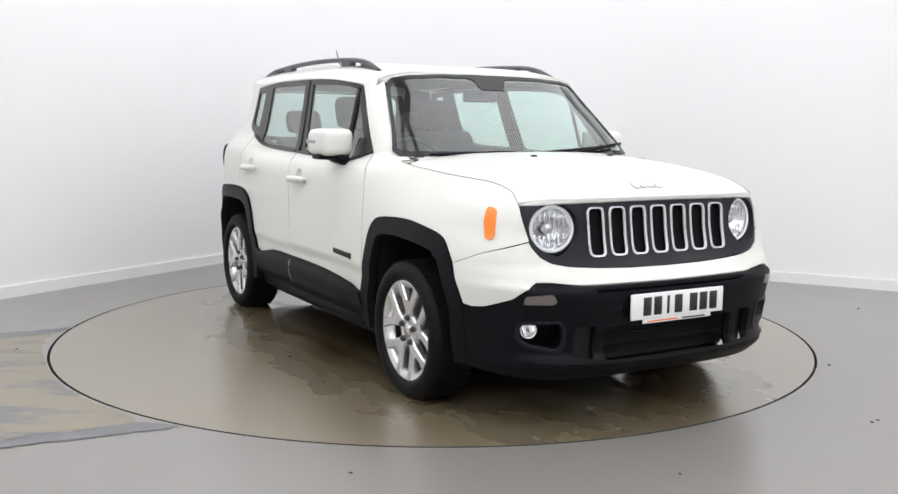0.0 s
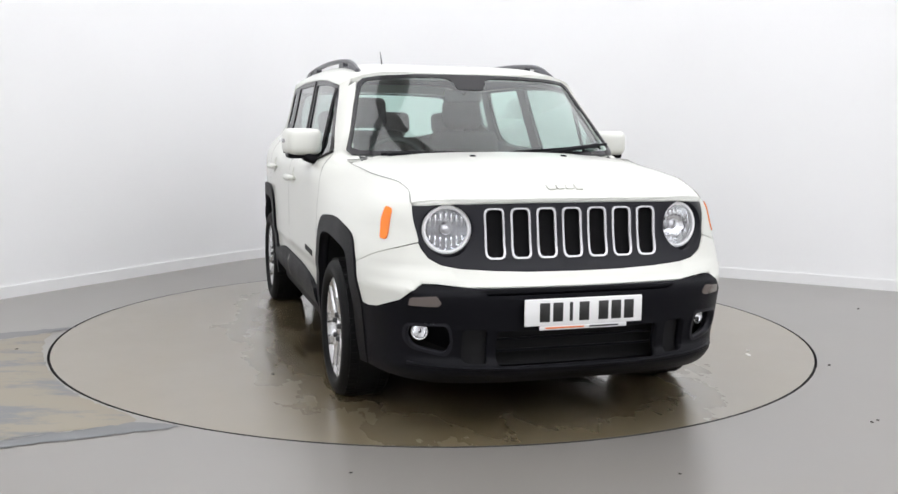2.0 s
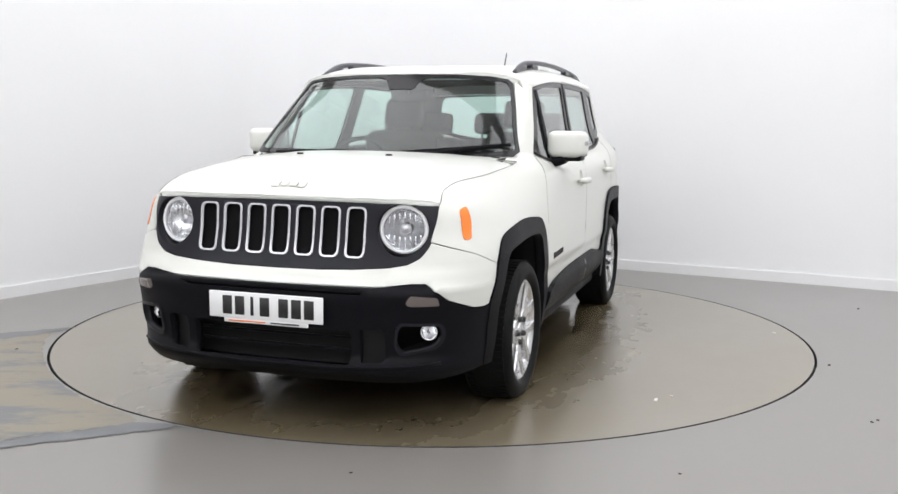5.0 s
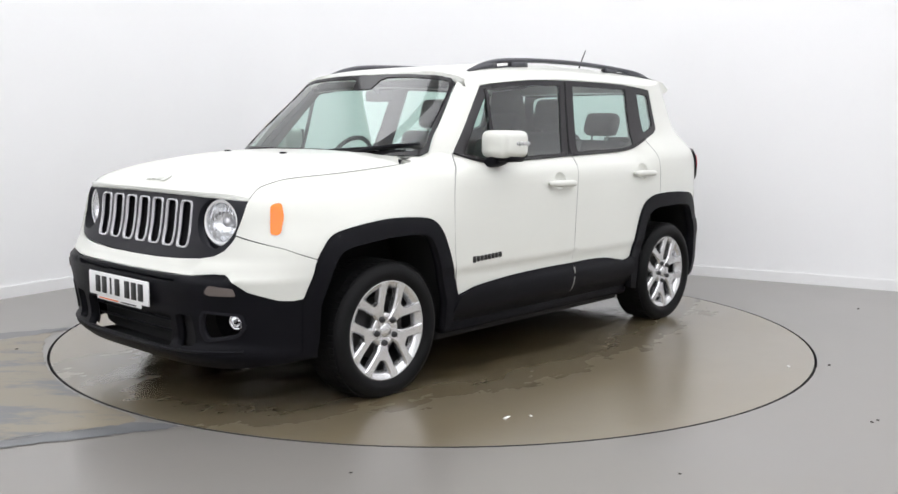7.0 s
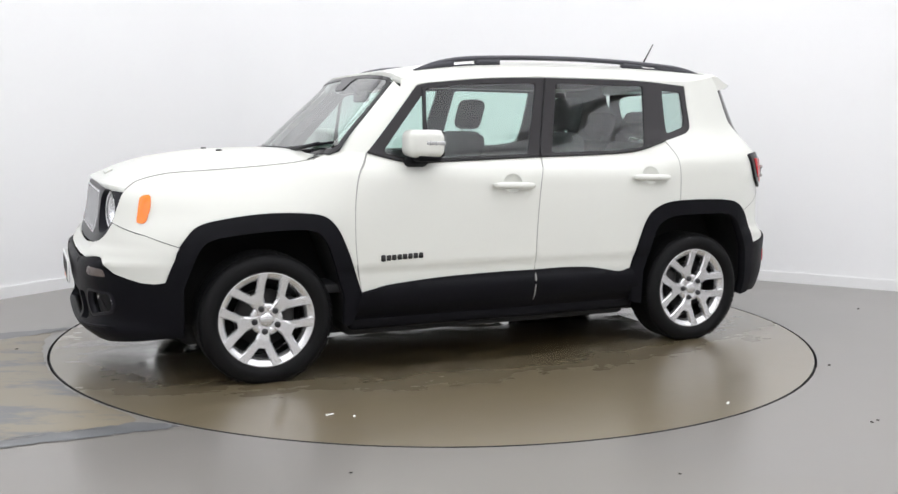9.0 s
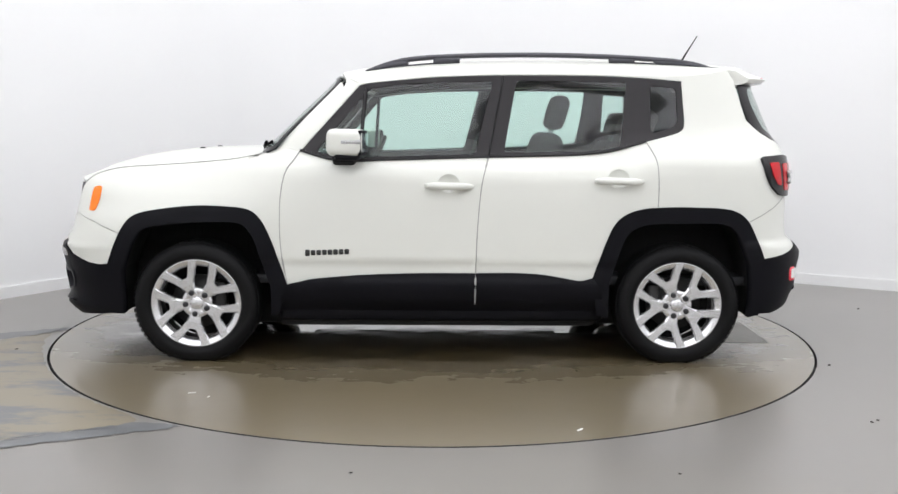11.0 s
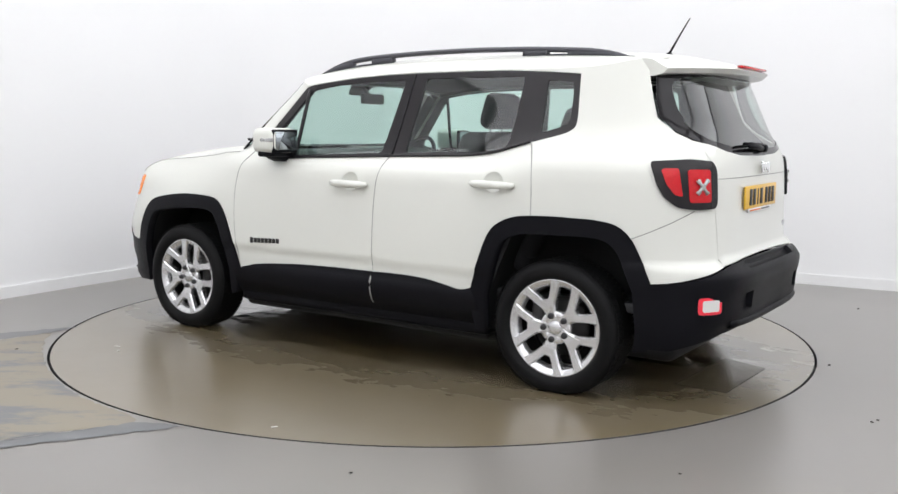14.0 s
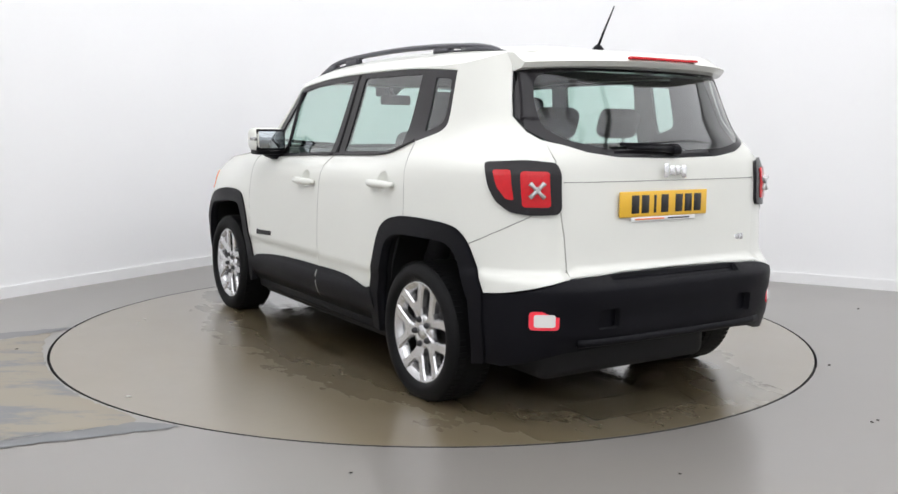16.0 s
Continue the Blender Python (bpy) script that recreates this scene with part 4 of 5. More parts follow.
def build_front(car):
    # hood
    side = [(float(p[0]), float(p[1])) for p in (side_map(*SX(a, q)) for a, q in hood_gap())]
    nose = [(float(front_map(*FY(v, .95))[0]) - .005, v) for v in (0, .15, .3, .45, .56, .63)]
    back = [(.90, .73), (.955, .5), (.985, .25), (.99, 0)]
    half = chain(nose, side, back[:-1])
    out = half + [back[-1]] + [(a, -b) for a, b in reversed(half) if b > 1e-6]
    panel("hood", out, hood_map, PAINT, car, h=.035, depth=.025)
    # washer nozzles, emblem (a plain raised bar shape)
    for s in (-1, 1):
        part("washer_nozzle", boxed((.03, .025, .012), (1.38, .232 * s, 1.121), .004, 1), BLACK, car)
    bm = bmesh.new()
    for i, (w, h) in enumerate(((.034, .05), (.036, .036), (.036, .036), (.036, .046))):
        v = .062 - i * .042
        p = hood_map(1.925, v)
        rbox(bm, (h, w, .008), tuple(p + np.array([0, 0, .004])), .006, 2, pose(0, 0, 0, 0, 28, 0))
    part("hood_emblem", bm, PAINT, car, "white raised emblem bars")
    # cowl below the windscreen
    bm = bmesh.new()
    cols = []
    for v in np.linspace(-.69, .69, 21):
        g = glass_map(v, 1.125)
        cols.append([bm.verts.new(p) for p in ((g[0] - .02, v, 1.10), (g[0] + .012, v, 1.108), (g[0] + .09, v, 1.085), (g[0] + .09, v, 1.0), (g[0] - .05, v, 1.0))])
    for p, q in zip(cols, cols[1:]):
        for k in range(4):
            bm.faces.new((p[k], p[k + 1], q[k + 1], q[k]))
    bmesh.ops.recalc_face_normals(bm, faces=bm.faces)
    part("cowl", bm, BLACK, car, "black cowl under windscreen")
    # windscreen with its dark band
    edge = [(0, 1.552), (.3, 1.548), (.5, 1.535), (.585, 1.52), (.615, 1.495), (.66, 1.37), (.71, 1.22), (.742, 1.135), (.72, 1.112), (.4, 1.108), (0, 1.108)]
    ws = sym(edge)
    hole_half = [(0, 1.462), (.075, 1.462), (.10, 1.515), (.14, 1.528), (.3, 1.526), (.48, 1.516), (.575, 1.503), (.603, 1.468), (.648, 1.34), (.700, 1.19), (.716, 1.15), (.67, 1.136), (.4, 1.135), (0, 1.132)]
    hole = rounded(sym(hole_half), .012, 3)
    panel("windscreen_band", ws, glass_map, CERAMIC, car, "black ceramic band round the windscreen", h=.04, holes=[hole], proud=.002, depth=.012, shrink=.003)
    panel("windscreen", ws, glass_map, GLASS, car, "green-tinted curved windscreen", h=.05, proud=-.003, depth=0)
    # wiper
    bm = bmesh.new()
    g = lambda v, z, o: tuple(glass_map(v, z) + np.array([o, 0, o]))
    tube([g(.30, 1.105, .016), g(.45, 1.128, .016), g(.62, 1.152, .014)], .011, 6, bm)
    tube([g(.12, 1.116, .012), g(.4, 1.132, .014), g(.70, 1.16, .012)], .008, 6, bm)
    part("front_wiper", bm, BLACK, car, "black wiper blade and arm")
    bm = bmesh.new()
    tube([g(-.55, 1.105, .012), g(-.35, 1.112, .012), g(-.1, 1.115, .012)], .010, 6, bm)
    tube([g(-.58, 1.112, .006), g(-.3, 1.116, .008), g(.05, 1.12, .008)], .008, 6, bm)
    part("front_wiper", bm, BLACK, car, "black wiper blade and arm")
    # white bumper skin under the grille
    half = [FY(0, .664), FY(.2, .666), FY(.36, .673), FY(.5, .684), FY(.575, .699), FY(.62, .725), FY(.648, .765), FY(.657, .786)]
    half += [SF(1.83, .7338), SF(1.76, .7038), SF(1.69, .679), SF(1.72, .60), SF(1.755, .512), SF(1.80, .506), SF(1.86, .512), FY(.735, .553), FY(.70, .59), FY(.655, .625), FY(.60, .625), FY(.48, .612), FY(0, .608)]
    panel("bumper_skin", sym(half), front_map, PAINT, car, "white upper front bumper skin", h=.03)
    # grille panel
    gh = [FY(0, .945), FY(.3, .944), FY(.55, .942), FY(.672, .938), FY(.671, .86), FY(.655, .785), FY(.625, .73), FY(.575, .702), FY(.5, .687), FY(.36, .676), FY(0, .668)]
    slots = []
    for i in range(7):
        c = -.3435 + .1145 * i
        slots.append((c, .822))

    def slot(c, w, h, r):
        return rounded([FY(c - w, .822 - h), FY(c + w, .822 - h), FY(c + w, .822 + h), FY(c - w, .822 + h)], r, 5)

    lamps = [[FY(s * .541 + .108 * math.cos(a), .838 + .106 * math.sin(a)) for a in np.linspace(0, math.tau, 40, endpoint=False)] for s in (1, -1)]
    grille = panel("grille_panel", sym(gh), front_map, GRILLE, car, "dark grey seven-slot grille panel", h=.03, holes=[slot(c, .0425, .104, .028) for c, _ in slots] + lamps, proud=-.008, depth=.075)
    for c, _ in slots:
        panel("slot_frame", slot(c, .0432, .1045, .03), front_map, SILVER, grille, "bright silver slot frame", h=.015, holes=[slot(c, .0365, .0975, .0245)], proud=-.002, depth=.012, shrink=0)
    panel("slot_mesh", rounded([FY(-.41, .70), FY(.41, .70), FY(.41, .94), FY(-.41, .94)], .02), front_map, MESHM, grille, "black honeycomb mesh", h=.05, proud=-.026, depth=0)
    # headlamps
    for s in (1, -1):
        c = Vector(front_map(*FY(s * .541, .838)))
        n = Vector((.975, .19 * s, .05)).normalized()
        c = c - n * .042
        m = n.to_track_quat("Y", "Z").to_matrix().to_4x4()
        bm = lathe([(.103, -.004), (.104, .006), (.097, .010), (.090, .004), (.083, -.012), (.07, -.035), (.05, -.055), (.025, -.066), (.004, -.068)], c - n * .012, 40, m)
        lamp = part("headlamp", bm, REFLECTOR, grille, "round chrome headlamp under clear lens")
        part("lens", lathe([(.101, .002), (.085, .012), (.06, .02), (.03, .025), (.002, .026)], c - n * .012, 40, m), LENS, lamp, "clear domed lens")
        part("light_ring", lathe([(.103, .004), (.096, .012), (.085, .006), (.087, -.004)], c - n * .010, 40, m), RING, lamp, "bright white daytime ring")
        bm = lathe([(.002, -.02), (.02, -.022), (.024, -.03), (.022, -.06)], c - n * .01, 24, m)
        part("bulb_shield", bm, SILVER, lamp)
        for k in range(-3, 4):
            bm = bmesh.new()
            q = c - n * .03 + n.cross(Vector((0, 0, 1))) * (.022 * k) + Vector((0, 0, .045 - .004 * abs(k)))
            rbox(bm, (.006, .006, .05), q, .001, 1)
            q2 = q - Vector((0, 0, .10 - .008 * abs(k)))
            part("reflector_rib", bm, CHROME, lamp)
            part("reflector_rib", boxed((.006, .006, .04), q2, .001, 1), CHROME, lamp)
        part("rim_ring", lathe([(.101, .0), (.106, .006), (.118, .0), (.125, -.02)], c - n * .01, 40, m), GRILLE, lamp)
    # black lower bumper
    bh = [FY(0, .604), FY(.44, .606), FY(.53, .612), FY(.60, .622), FY(.655, .622), FY(.70, .588), FY(.735, .551), SF(1.86, .508), SF(1.80, .502), SF(1.745, .508), SF(1.73, .38), SF(1.72, .24), FY(.76, .225), FY(.60, .205), FY(.3, .20), FY(0, .20)]
    fog = [rounded([FY(s * a, b) for a, b in [(.715, .46), (.56, .468), (.545, .44), (.535, .37), (.555, .325), (.69, .355), (.72, .40)]], .025) for s in (1, -1)]
    mid = rounded([FY(-.36, .285), FY(.36, .285), FY(.36, .43), FY(-.36, .43)], .02)
    scoop = [rounded([FY(s * a, b) for a, b in [(.50, .30), (.40, .295), (.40, .435), (.50, .44)]], .02) for s in (1, -1)]
    slit = rounded([FY(-.40, .578), FY(.40, .578), FY(.43, .597), FY(-.43, .597)], .006)
    nose_form = ledged(front_map, 1, curve([.20, .245, .272, .292, .32, .36, .46, .555, .585, .61], [-.006, .010, .017, .015, .0, -.004, .0, .010, .007, -.004]), (.62, .86))
    bump = panel("front_bumper", sym(bh), nose_form, BLACK, car, "grained black plastic front bumper", h=.024, holes=fog + scoop + [mid, slit], proud=.004, depth=.04)
    for o in scoop:
        panel("scoop_backing", o, front_map, VOID, bump, h=.04, proud=-.045, depth=0, shrink=-.03)
    part("undertray", boxed((.40, .92, .02), (1.82, 0, .222), .006, 1), VOID, bump)
    panel("intake_backing", rounded([FY(-.80, .19), FY(.80, .19), FY(.80, .61), FY(-.80, .61)], .02), front_map, VOID, bump, h=.06, proud=-.13, depth=0)
    for z in (.335, .385):
        pts = [front_map(*FY(v, z)) for v in np.linspace(-.36, .36, 13)]
        part("intake_bar", tube([(p[0] - .05, p[1], p[2]) for p in pts], .006, 6), BLACK, bump)
    for s in (1, -1):
        pts = [front_map(*FY(s * .56 + s * .24 * t, .262 + .02 * t * t)) for t in np.linspace(-1, .8, 14)]
        # fog lamp pod
        n = Vector((.90, .42 * s, 0)).normalized()
        c = Vector((1.955, .644 * s, .415)) + n * .045
        m = n.to_track_quat("Y", "Z").to_matrix().to_4x4()
        fo = part("fog_lamp", lathe([(.036, .010), (.034, .014), (.027, .0), (.014, -.02), (.003, -.024)], c - n * .045, 28, m), CHROME, bump, "round clear fog lamp")
        part("lens", lathe([(.034, .014), (.02, .02), (.002, .022)], c - n * .045, 28, m), LENS, fo)
        o = rounded([FY(s * a, b) for a, b in [(.715, .46), (.56, .468), (.545, .44), (.535, .37), (.555, .325), (.69, .355), (.72, .40)]], .025)
        panel("fog_bezel", o, front_map, GRILLE, bump, "dark satin fog lamp bezel", h=.02, holes=[[((p[0] - o[0][0]) * 1 + o[0][0] + (FY(s * .63, .4)[0] - p[0]) * .12, p[1] + (.4 - p[1]) * .16) for p in o]], proud=.009, depth=.03, shrink=0)
        panel("fog_pod", o, front_map, BLACK, bump, h=.03, proud=-.115, depth=0, shrink=-.01)
        o = rounded([FY(s * a, b) for a, b in [(.70, .572), (.605, .582), (.585, .55), (.60, .537), (.705, .537)]], .01)
        panel("indicator", o, nose_form, IND, bump, "clear front indicator lens", h=.02, proud=.008, depth=.01)
    pts = [front_map(*FY(v, .268)) for v in np.linspace(-.70, .70, 31)]
    part("bumper_lip", tube([(p[0] + .010, p[1], p[2] + .012 * (abs(p[1]) / .7) ** 2 * 2) for p in pts], .014, 8, flat=.6), BLACK, bump)
    # number plate with bars
    plate(car, 2.148, .508, PLATEW, 1)


RING = mat("white_light_ring", (0.93, 0.93, 0.94), 0.3, coat=0.6)
IND = mat("clear_indicator", (0.15, 0.125, 0.115), 0.15, metal=0.4, coat=0.6, bump=0.4, bscale=150)


def plate(car, x, z, material, way, yc=0.0):
    p = part("number_plate", boxed((.010, .524, .112), (x, yc, z), .004, 2), material, car, "white number plate" if way > 0 else "yellow number plate")
    step = .058
    xs = [-.175 + i * step for i in range(4)] + [.085 + i * step for i in range(3)]
    for v in xs:
        if abs(v - xs[2]) < 1e-6:
            bm = boxed((.003, .014, .079), (x + way * .0055, yc + way * v, z), .001, 1)
        else:
            bm = boxed((.003, .044, .079), (x + way * .0055, yc + way * v, z), .001, 1)
        part("plate_bar", bm, INK, p)
    s = part("dealer_strip", boxed((.006, .39, .022), (x - way * .001, yc, z - .064), .003, 1), PLATEW, p, "white dealer strip under the plate")
    bm = boxed((.003, .17, .006), (x + way * .003, yc - way * .085, z - .066), .0005, 1)
    part("strip_bar", bm, ORANGE, p)
    bm = boxed((.003, .13, .006), (x + way * .003, yc + way * .09, z - .066), .0005, 1)
    part("strip_bar", bm, INK, p)


def SF(x, z):
    return FX(x, z)


def build_rear(car):
    gate = [RY(0, 1.13), RY(.3, 1.137), RY(.45, 1.158), RY(.55, 1.19), RY(.61, 1.205), RY(.598, 1.12), RY(.588, .90), RY(.573, .80), RY(.566, .70), RY(.568, .638), RY(.3, .648), RY(0, .65)]
    g = panel("tailgate", sym(gate), rear_map, PAINT, car, h=.032, shrink=.002)
    glass = [RY(0, 1.545), RY(.3, 1.54), RY(.53, 1.53), RY(.60, 1.51), RY(.633, 1.40), RY(.651, 1.31), RY(.637, 1.245), RY(.60, 1.208), RY(.545, 1.185), RY(.45, 1.155), RY(.3, 1.135), RY(0, 1.128)]
    hole = rounded(sym([RY(0, 1.51), RY(.3, 1.508), RY(.52, 1.495), RY(.565, 1.47), RY(.585, 1.37), RY(.585, 1.27), RY(.52, 1.21), RY(.35, 1.175), RY(0, 1.166)]), .03)
    panel("rear_glass_band", sym(glass), rear_map, CERAMIC, g, "black band of the rear window", h=.035, holes=[hole], proud=-.002, depth=.01, shrink=.003)
    panel("rear_window", sym(glass), rear_map, GLASSREAR, g, "dark tinted rear window", h=.05, proud=-.006, depth=0)
    # roof spoiler
    bm = bmesh.new()
    cols = []
    for v in np.linspace(-.61, .61, 25):
        k = 1 - .5 * (abs(v) / .64) ** 3
        tip = -1.925 + .22 * (abs(v) / .61) ** 3
        zt = 1.548 - .012 * (v / .64) ** 2
        xm = .45 * tip - .55 * 1.56
        rz = float(roof_map(xm, v)[2])
        cols.append([bm.verts.new(p) for p in ((-1.56, v, float(roof_map(-1.56, v)[2]) + .001), (xm, v, max(rz, zt + .012) + .002), (tip + .025, v, zt + .011), (tip, v, zt), (tip + .025, v, zt - .022), (.4 * tip - .6 * 1.58, v, zt - .035), (-1.58, v, zt - .03))])
    for p, q in zip(cols, cols[1:]):
        for k in range(7):
            bm.faces.new((p[k], p[(k + 1) % 7], q[(k + 1) % 7], q[k]))
    bm.faces.new(cols[0])
    bm.faces.new(cols[-1])
    bmesh.ops.recalc_face_normals(bm, faces=bm.faces)
    sharp(part("roof_spoiler", bm, PAINT, g, "white roof spoiler"))
    part("brake_light", boxed((.03, .40, .012), (-1.905, 0, 1.5625), .004, 2), RED, car, "high red brake light strip")
    # rear wiper
    bm = tube([(-1.965, -.02, 1.165), (-1.985, .10, 1.172), (-1.99, .28, 1.178)], [.016, .012, .008], 8)
    tube([(-1.955, -.06, 1.185), (-1.972, .30, 1.192)], .008, 6, bm)
    rbox(bm, (.05, .05, .04), (-1.965, -.03, 1.165), .012)
    part("rear_wiper", bm, BLACK, g, "black rear wiper")
    # plate recess lip and emblem bars
    plate(car, -1.990, .932, PLATEY, -1, .05)
    bm = bmesh.new()
    for i, (w, h) in enumerate(((.026, .062), (.03, .042), (.03, .042), (.03, .056))):
        rbox(bm, (.010, w, h), (-1.992, .045 - i * .036, 1.075 - (.005 if i == 3 else 0)), .006, 2)
    part("tailgate_emblem", bm, CHROME, g, "chrome emblem bars")
    part("trim_badge", boxed((.006, .10, .028), (-1.972, -.44, .755), .004, 1), SILVER, g, "small silver trim badge")
    # thin grey line laid on the smooth tailgate as the shade of its crease
    pts = [rear_map(*RY(v, 1.032)) for v in np.linspace(-.575, .575, 21)]
    part("crease_shade_line", tube([tuple(p) for p in pts], .0022, 4), SEAM, g)
    # rear bumper
    bh = [RY(0, .640), RY(.3, .640), RY(.52, .632), RY(.58, .624), RY(.64, .612), RY(.70, .594), SR(-1.87, .570), SR(-1.81, .560), SR(-1.742, .556), SR(-1.73, .40), SR(-1.72, .255), SR(-1.82, .25), RY(.74, .27), RY(.60, .315), RY(.40, .335), RY(0, .335)]
    pocket = [rounded([RY(s * a, b) for a, b in [(.46, .50), (.36, .505), (.36, .42), (.46, .415)]], .015) for s in (1, -1)]
    step = rounded([RY(-.38, .606), RY(.38, .606), RY(.38, .634), RY(-.38, .634)], .008)
    tail_form = ledged(rear_map, -1, curve([.25, .33, .365, .40, .47, .55, .58, .605, .64], [-.03, -.03, -.012, .0, .006, .022, .024, .006, -.012]), (.55, .84))
    b = panel("rear_bumper", sym(bh), tail_form, BLACK, car, "grained black plastic rear bumper", h=.024, holes=pocket + [step], proud=.006, depth=.05)
    panel("bumper_recess", rounded([RY(-.5, .40), RY(.5, .40), RY(.5, .64), RY(-.5, .64)], .02), rear_map, BLACK, b, h=.06, proud=-.02, depth=0)
    pts = [rear_map(*RY(v, .36)) for v in np.linspace(-.55, .55, 21)]
    part("diffuser_edge", tube([(p[0] + .01, p[1], p[2]) for p in pts], .02, 8), BLACK, b)


def SR(x, z):
    return RX(x, z)


def build_roof(car):
    tops = [(.565, 0), (.555, .3), (.53, .52), (.51, .62)] + [(x, v + .001) for x, v, z in roof_line()] + [(-1.68, .55)]
    out = tops + [(-1.74, 0)] + [(a, -b) for a, b in reversed(tops) if b > 1e-6]
    panel("roof", out, roof_map, PAINT, car, h=.04, depth=.04, shrink=0)
    panel("headlining", out, roof_map, LINER, car, "grey headlining", h=.1, proud=-.04, depth=0, shrink=.03, inward=True)
    bm = lathe([(.001, .03), (.012, .028), (.026, .012), (.032, .0)], tuple(roof_map(-1.47, 0) + np.array([0, 0, 0])), 20, pose(0, 0, 0, 90, 0, 0))
    part("antenna_base", bm, BLACK, car)
    b0 = Vector(roof_map(-1.47, 0))
    part("antenna", tube([b0 + Vector((0, 0, .02)), b0 + Vector((-.045, 0, .10)), b0 + Vector((-.105, 0, .20))], [.007, .005, .003], 8), BLACK, car, "thin black whip antenna")


def build_inside(car):
    part("underbody", boxed((3.4, 1.04, .23), (-.05, 0, .235), .05), VOID, car, "black underbody")
    part("cabin_floor", boxed((3.1, 1.5, .05), (-.35, 0, .42), .01), TRIM, car)
    part("engine_bay", boxed((.95, 1.1, .5), (1.35, 0, .70), .05), VOID, car)
    # dashboard
    bm = bmesh.new()
    prof = [(.93, 1.06), (.86, 1.10), (.70, 1.115), (.56, 1.10), (.50, 1.06), (.50, .95), (.55, .80), (.62, .55), (.93, .55)]
    cols = [[bm.verts.new((a, v, b)) for a, b in prof] for v in (-.74, -.4, 0, .4, .74)]
    for p, q in zip(cols, cols[1:]):
        for k in range(len(prof)):
            bm.faces.new((p[k], p[(k + 1) % len(prof)], q[(k + 1) % len(prof)], q[k]))
    bm.faces.new(cols[0])
    bm.faces.new(cols[-1])
    bmesh.ops.recalc_face_normals(bm, faces=bm.faces)
    bmesh.ops.bevel(bm, geom=[e for e in bm.edges if e.calc_face_angle(0) > .3], offset=.02, segments=2, affect="EDGES")
    part("dashboard", bm, TRIM, car, "dark soft dashboard")
    # steering wheel on the right
    m = pose(.42, -.36, 1.02, 0, 0, 0) @ pose(0, 0, 0, 0, -25, 0) @ pose(0, 0, 0, 0, 0, 90)
    bm = lathe([(.185 + .014 * math.cos(a), .014 * math.sin(a)) for a in np.linspace(0, math.tau, 10, endpoint=False)], (0, 0, 0), 32, m, closed=True)
    rbox(bm, (.16, .03, .12), m.translation, .02, 2, m.to_3x3().to_4x4())
    rbox(bm, (.35, .02, .03), m.translation, .008, 1, m.to_3x3().to_4x4())
    part("steering_wheel", bm, TRIM, car, "black steering wheel")
    # mirror and sensor housing behind the screen
    part("rear_view_mirror", boxed((.03, .22, .065), (.50, .0, 1.432), .014, 3), TRIM, car, "black rear-view mirror")
    part("mirror_stalk", tube([(.50, 0, 1.44), (.56, 0, 1.49), (.575, 0, 1.52)], .012, 8), TRIM, car)

    def seat(x, v, front=True):
        bm = bmesh.new()
        w = .50 if front else .46
        lean = pose(0, 0, 0, 0, -16 if front else -20, 0)
        rbox(bm, (.52, w, .16), (x + .18, v, .62), .06, 3, pose(0, 0, 0, 0, -6, 0))
        rbox(bm, (.15, w - .02, .62), (x - .13, v, .93 if front else .88), .06, 3, lean)
        st = part("seat", bm, FABRIC, car, "black fabric seat with headrest")
        hx, hz = (x - .255, 1.345) if front else (x - .25, 1.285)
        bm = boxed((.10, .27 if front else .25, .20 if front else .16), (hx, v, hz), .045, 3, lean)
        part("headrest", bm, FABRIC, st)
        for s in (-.06, .06):
            part("headrest_post", tube([(hx + .05, v + s, hz - .17), (hx + .01, v + s, hz - .05)], .007, 8), CHROME, st)
    seat(-.13, -.37)
    seat(-.42, .37)
    for v in (-.42, 0, .42):
        seat(-.92, v, False)
    part("parcel_shelf", boxed((.5, 1.2, .03), (-1.5, 0, 1.06), .01), TRIM, car, "dark parcel shelf")
    part("boot_trim", boxed((.05, 1.2, .5), (-1.72, 0, .80), .02), TRIM, car)


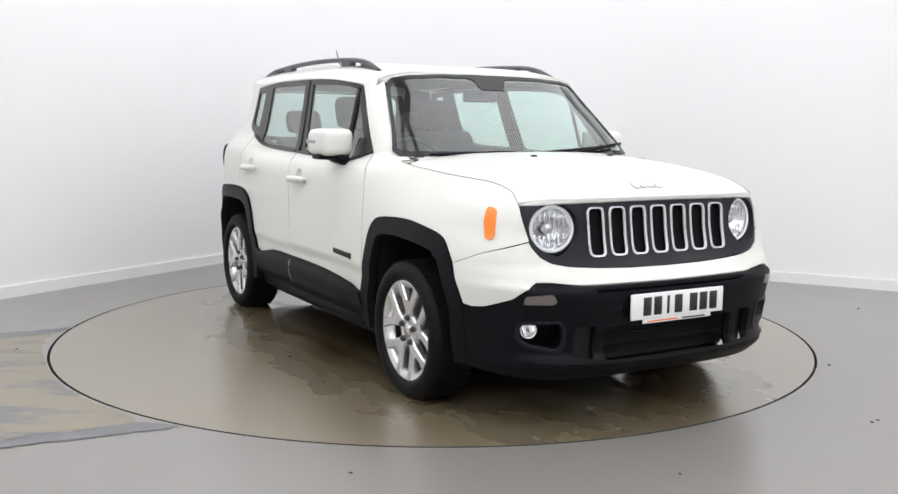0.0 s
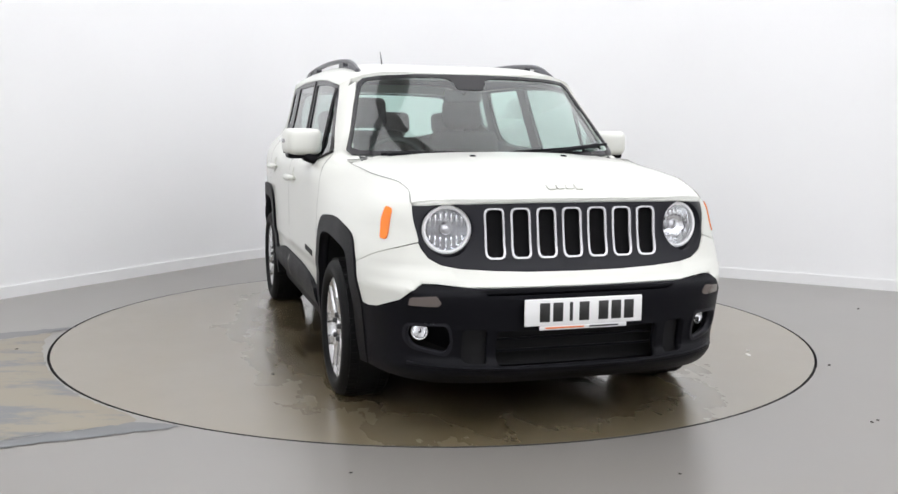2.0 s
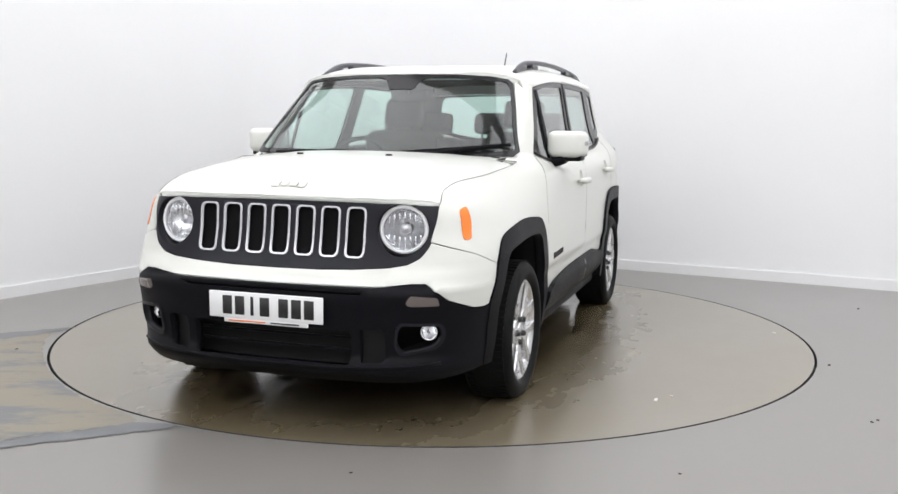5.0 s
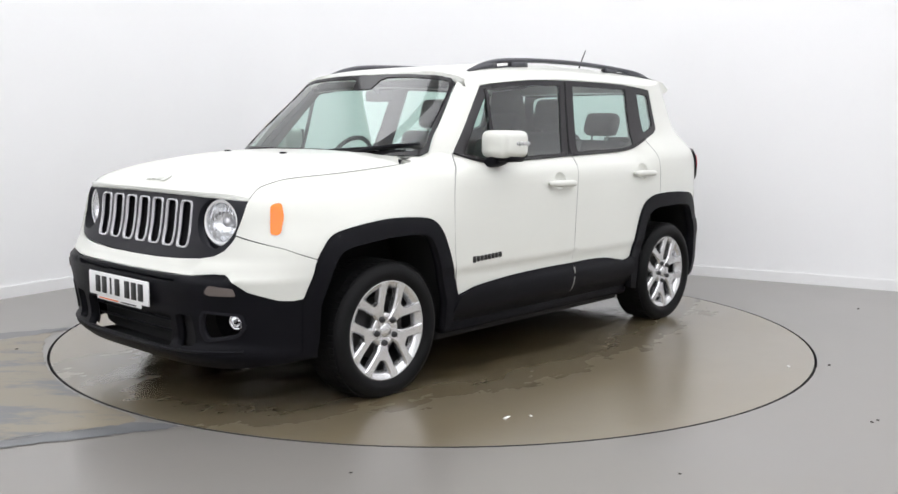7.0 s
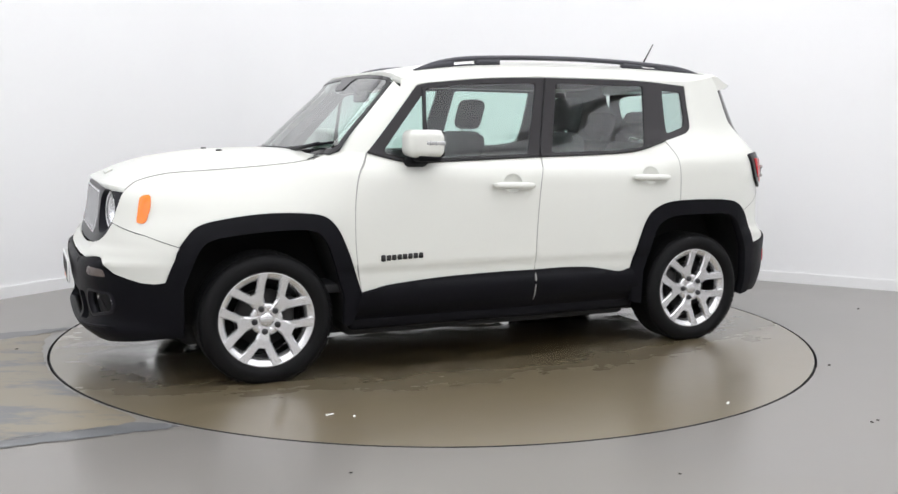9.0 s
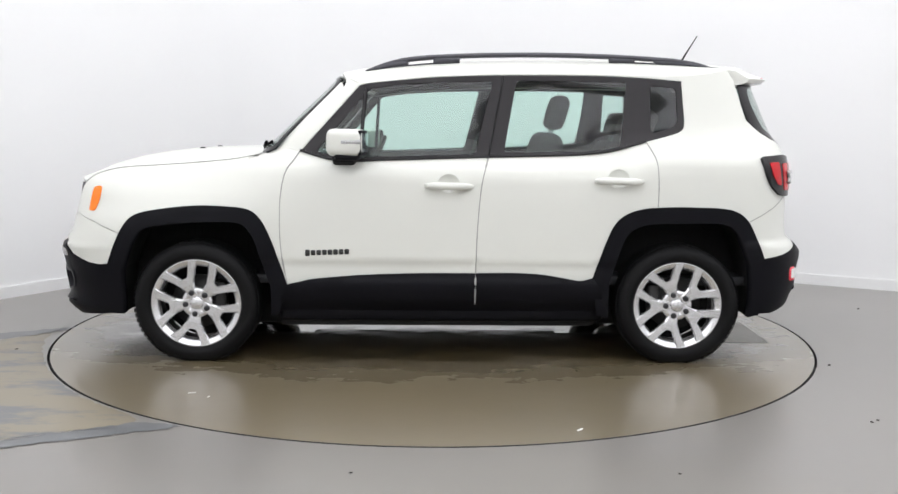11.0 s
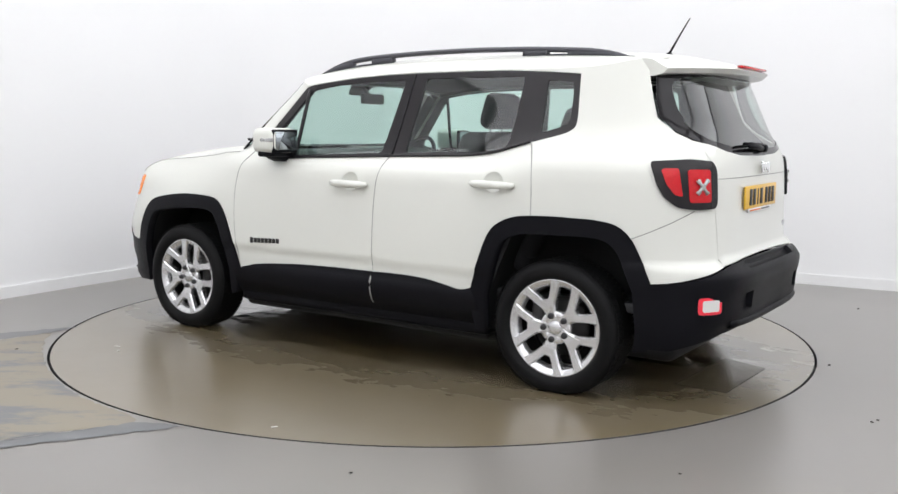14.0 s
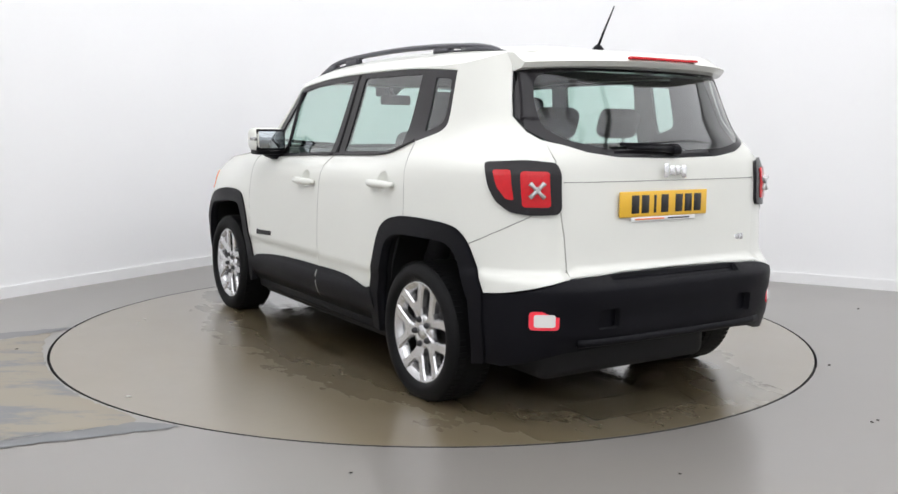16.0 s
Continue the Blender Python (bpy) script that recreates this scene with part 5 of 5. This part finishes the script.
def build_wheel(car, cx, sg, turn):
    cy, cz = sg * .778, .3045
    R = .332
    prof = [(.228, -.105), (.245, -.115), (.28, -.117), (.306, -.110), (.322, -.094), (R - .002, -.06), (R, 0), (R - .002, .06), (.323, .088), (.311, .104), (.292, .114), (.268, .116), (.252, .110), (.241, .099), (.236, .09)]
    m = Matrix.Diagonal((1, sg, 1, 1))
    w = part("wheel", lathe([(.226, -.1), (.217, -.09), (.204, -.05), (.200, .03), (.203, .06)], (cx, cy, cz), 56, m), ALLOYIN, car, "five-spoke silver alloy wheel with black tyre")
    part("rim_lip", lathe([(.196, .050), (.203, .074), (.208, .0815), (.219, .0885), (.231, .093), (.2365, .095), (.2405, .091), (.239, .084)], (cx, cy, cz), 64, m), ALLOY, w)
    bm = lathe(prof, (cx, cy, cz), 96, m)
    for v in bm.verts:
        v.co.z = max(v.co.z, -.0118)
    part("tyre", bm, RUBBER, w, "black rubber tyre")
    part("brake_backing", lathe([(.005, -.085), (.19, -.085), (.20, -.06)], (cx, cy, cz), 32, m), VOID, w)
    # tread blocks
    bm = bmesh.new()
    for k in range(72):
        a = k * math.tau / 72
        for q, dv in ((-.07, 0), (-.025, .5), (.025, 0), (.07, .5)):
            b = a + dv * math.tau / 72
            if cz + R * math.sin(b) < .006:
                continue
            rbox(bm, (.004, .036, .021), (cx + (R - .002) * math.cos(b), cy + q, cz + (R - .002) * math.sin(b)), 0, 1, Matrix.Rotation(-b, 4, "Y"))
    part("tread", bm, RUBBER, w, smooth=False)
    part("brake_disc", lathe([(.02, .012), (.145, .012), (.145, -.01), (.02, -.01)], (cx, cy, cz), 40, m), STEEL, w, "grey brake disc")
    bm = bmesh.new()
    rbox(bm, (.07, .07, .16), (cx + .115 * (1 if cx > 0 else -1) * -1, cy + sg * .01, cz + .03), .02)
    part("brake_caliper", bm, STEEL, w)
    # spokes: five stems that fork towards the rim
    bm = bmesh.new()
    f = lambda r, a, d: (cx + .945 * r * math.cos(a), cy + sg * d, cz + .945 * r * math.sin(a))

    def beam(pts, widths, thick):
        """A tapering bar with a flat, bevelled face along points (r, angle, depth)."""
        rows = []
        n = len(pts)
        P = [Vector(f(*p)) for p in pts]
        for i in range(n):
            d = (P[min(i + 1, n - 1)] - P[max(i - 1, 0)]).normalized()
            out = Vector((0, sg, 0))
            s = d.cross(out).normalized()
            w_, t = widths[i], thick
            rows.append([bm.verts.new(P[i] + s * a + out * b) for a, b in ((-w_, -t), (-w_, -.008), (-w_ * .72, 0), (w_ * .72, 0), (w_, -.008), (w_, -t))])
        for p, q in zip(rows, rows[1:]):
            for k in range(6):
                bm.faces.new((p[k], p[(k + 1) % 6], q[(k + 1) % 6], q[k]))
        bm.faces.new(rows[0])
        bm.faces.new(rows[-1])
    for k in range(5):
        a = math.radians(turn + 72 * k)
        beam([(.030, a, .080), (.075, a, .083), (.110, a, .0865), (.152, a, .0885)], [.034, .029, .038, .052], .034)
        q = a + math.radians(36)
        for s in (-1, 1):
            # arms run parallel to the axis of the wide opening between two stems
            line = []
            for d, o in ((.074, .046), (.095, .054), (.14, .0565), (.18, .058), (.215, .059), (.236, .060)):
                line.append((math.hypot(d, o), q + s * math.atan2(o, d), .083 + .07 * (d - .07)))
            beam(line, [.017, .0205, .0215, .0215, .025, .033], .034)
    bmesh.ops.recalc_face_normals(bm, faces=bm.faces)
    part("spokes", bm, ALLOY, w, "silver forked spokes", smooth=False)
    part("hub", lathe([(.082, .05), (.082, .074), (.076, .079), (.040, .080), (.039, .076), (.036, .076), (.035, .082), (.030, .086), (.001, .087)], (cx, cy, cz), 40, m), ALLOY, w)
    for k in range(5):
        a = math.radians(turn + 72 * k)
        bm = lathe([(.0155, .078), (.0155, .086), (.0125, .087), (.0125, .094), (.008, .098), (.001, .098)], (cx + .060 * math.cos(a), cy, cz + .060 * math.sin(a)), 12, m)
        part("lug_nut", bm, LUG, w)


LUG = mat("dark_lug_nut", (0.03, 0.03, 0.032), 0.35, metal=0.5)


def build_car():
    car = new("suv")
    tagged(car, "white compact boxy suv with black plastic cladding on the turntable", "car")
    for right in (False, True):
        build_side(car, right)
    build_front(car)
    build_rear(car)
    build_roof(car)
    build_inside(car)
    for cx, sg, turn in ((1.285, 1, -8), (-1.285, 1, -3), (1.285, -1, 14), (-1.285, -1, 30)):
        build_wheel(car, cx, sg, turn)
    return car


build_room()
build_lights()
table = build_turntable()
table_marks(table)
floor_marks()
car = build_car()


def motions():
    turn = [(0, -61.09), (.5, -61.79), (1, -64.12), (1.5, -67.93), (2, -73.7), (2.5, -79.45), (3, -85.5), (3.5, -91.3), (4, -97.4), (4.5, -103.2), (5, -109.3),
            (5.5, -115.1), (6, -121.0), (6.5, -126.9), (7, -132.8), (7.5, -138.77), (8, -144.8), (8.5, -150.5), (9, -156.4), (9.5, -162.1), (10, -167.9), (10.5, -173.7), (11, -179.5),
            (11.5, -185.25), (12, -191.2), (12.5, -196.95), (13, -202.95), (13.5, -208.75), (14, -214.7), (14.5, -220.5), (15, -226.4), (15.5, -232.2), (16, -238.26)]
    for thing in (car, table):
        walk(thing, [(t, pose(0, 0, 0, 0, 0, a)) for t, a in turn])


motions()
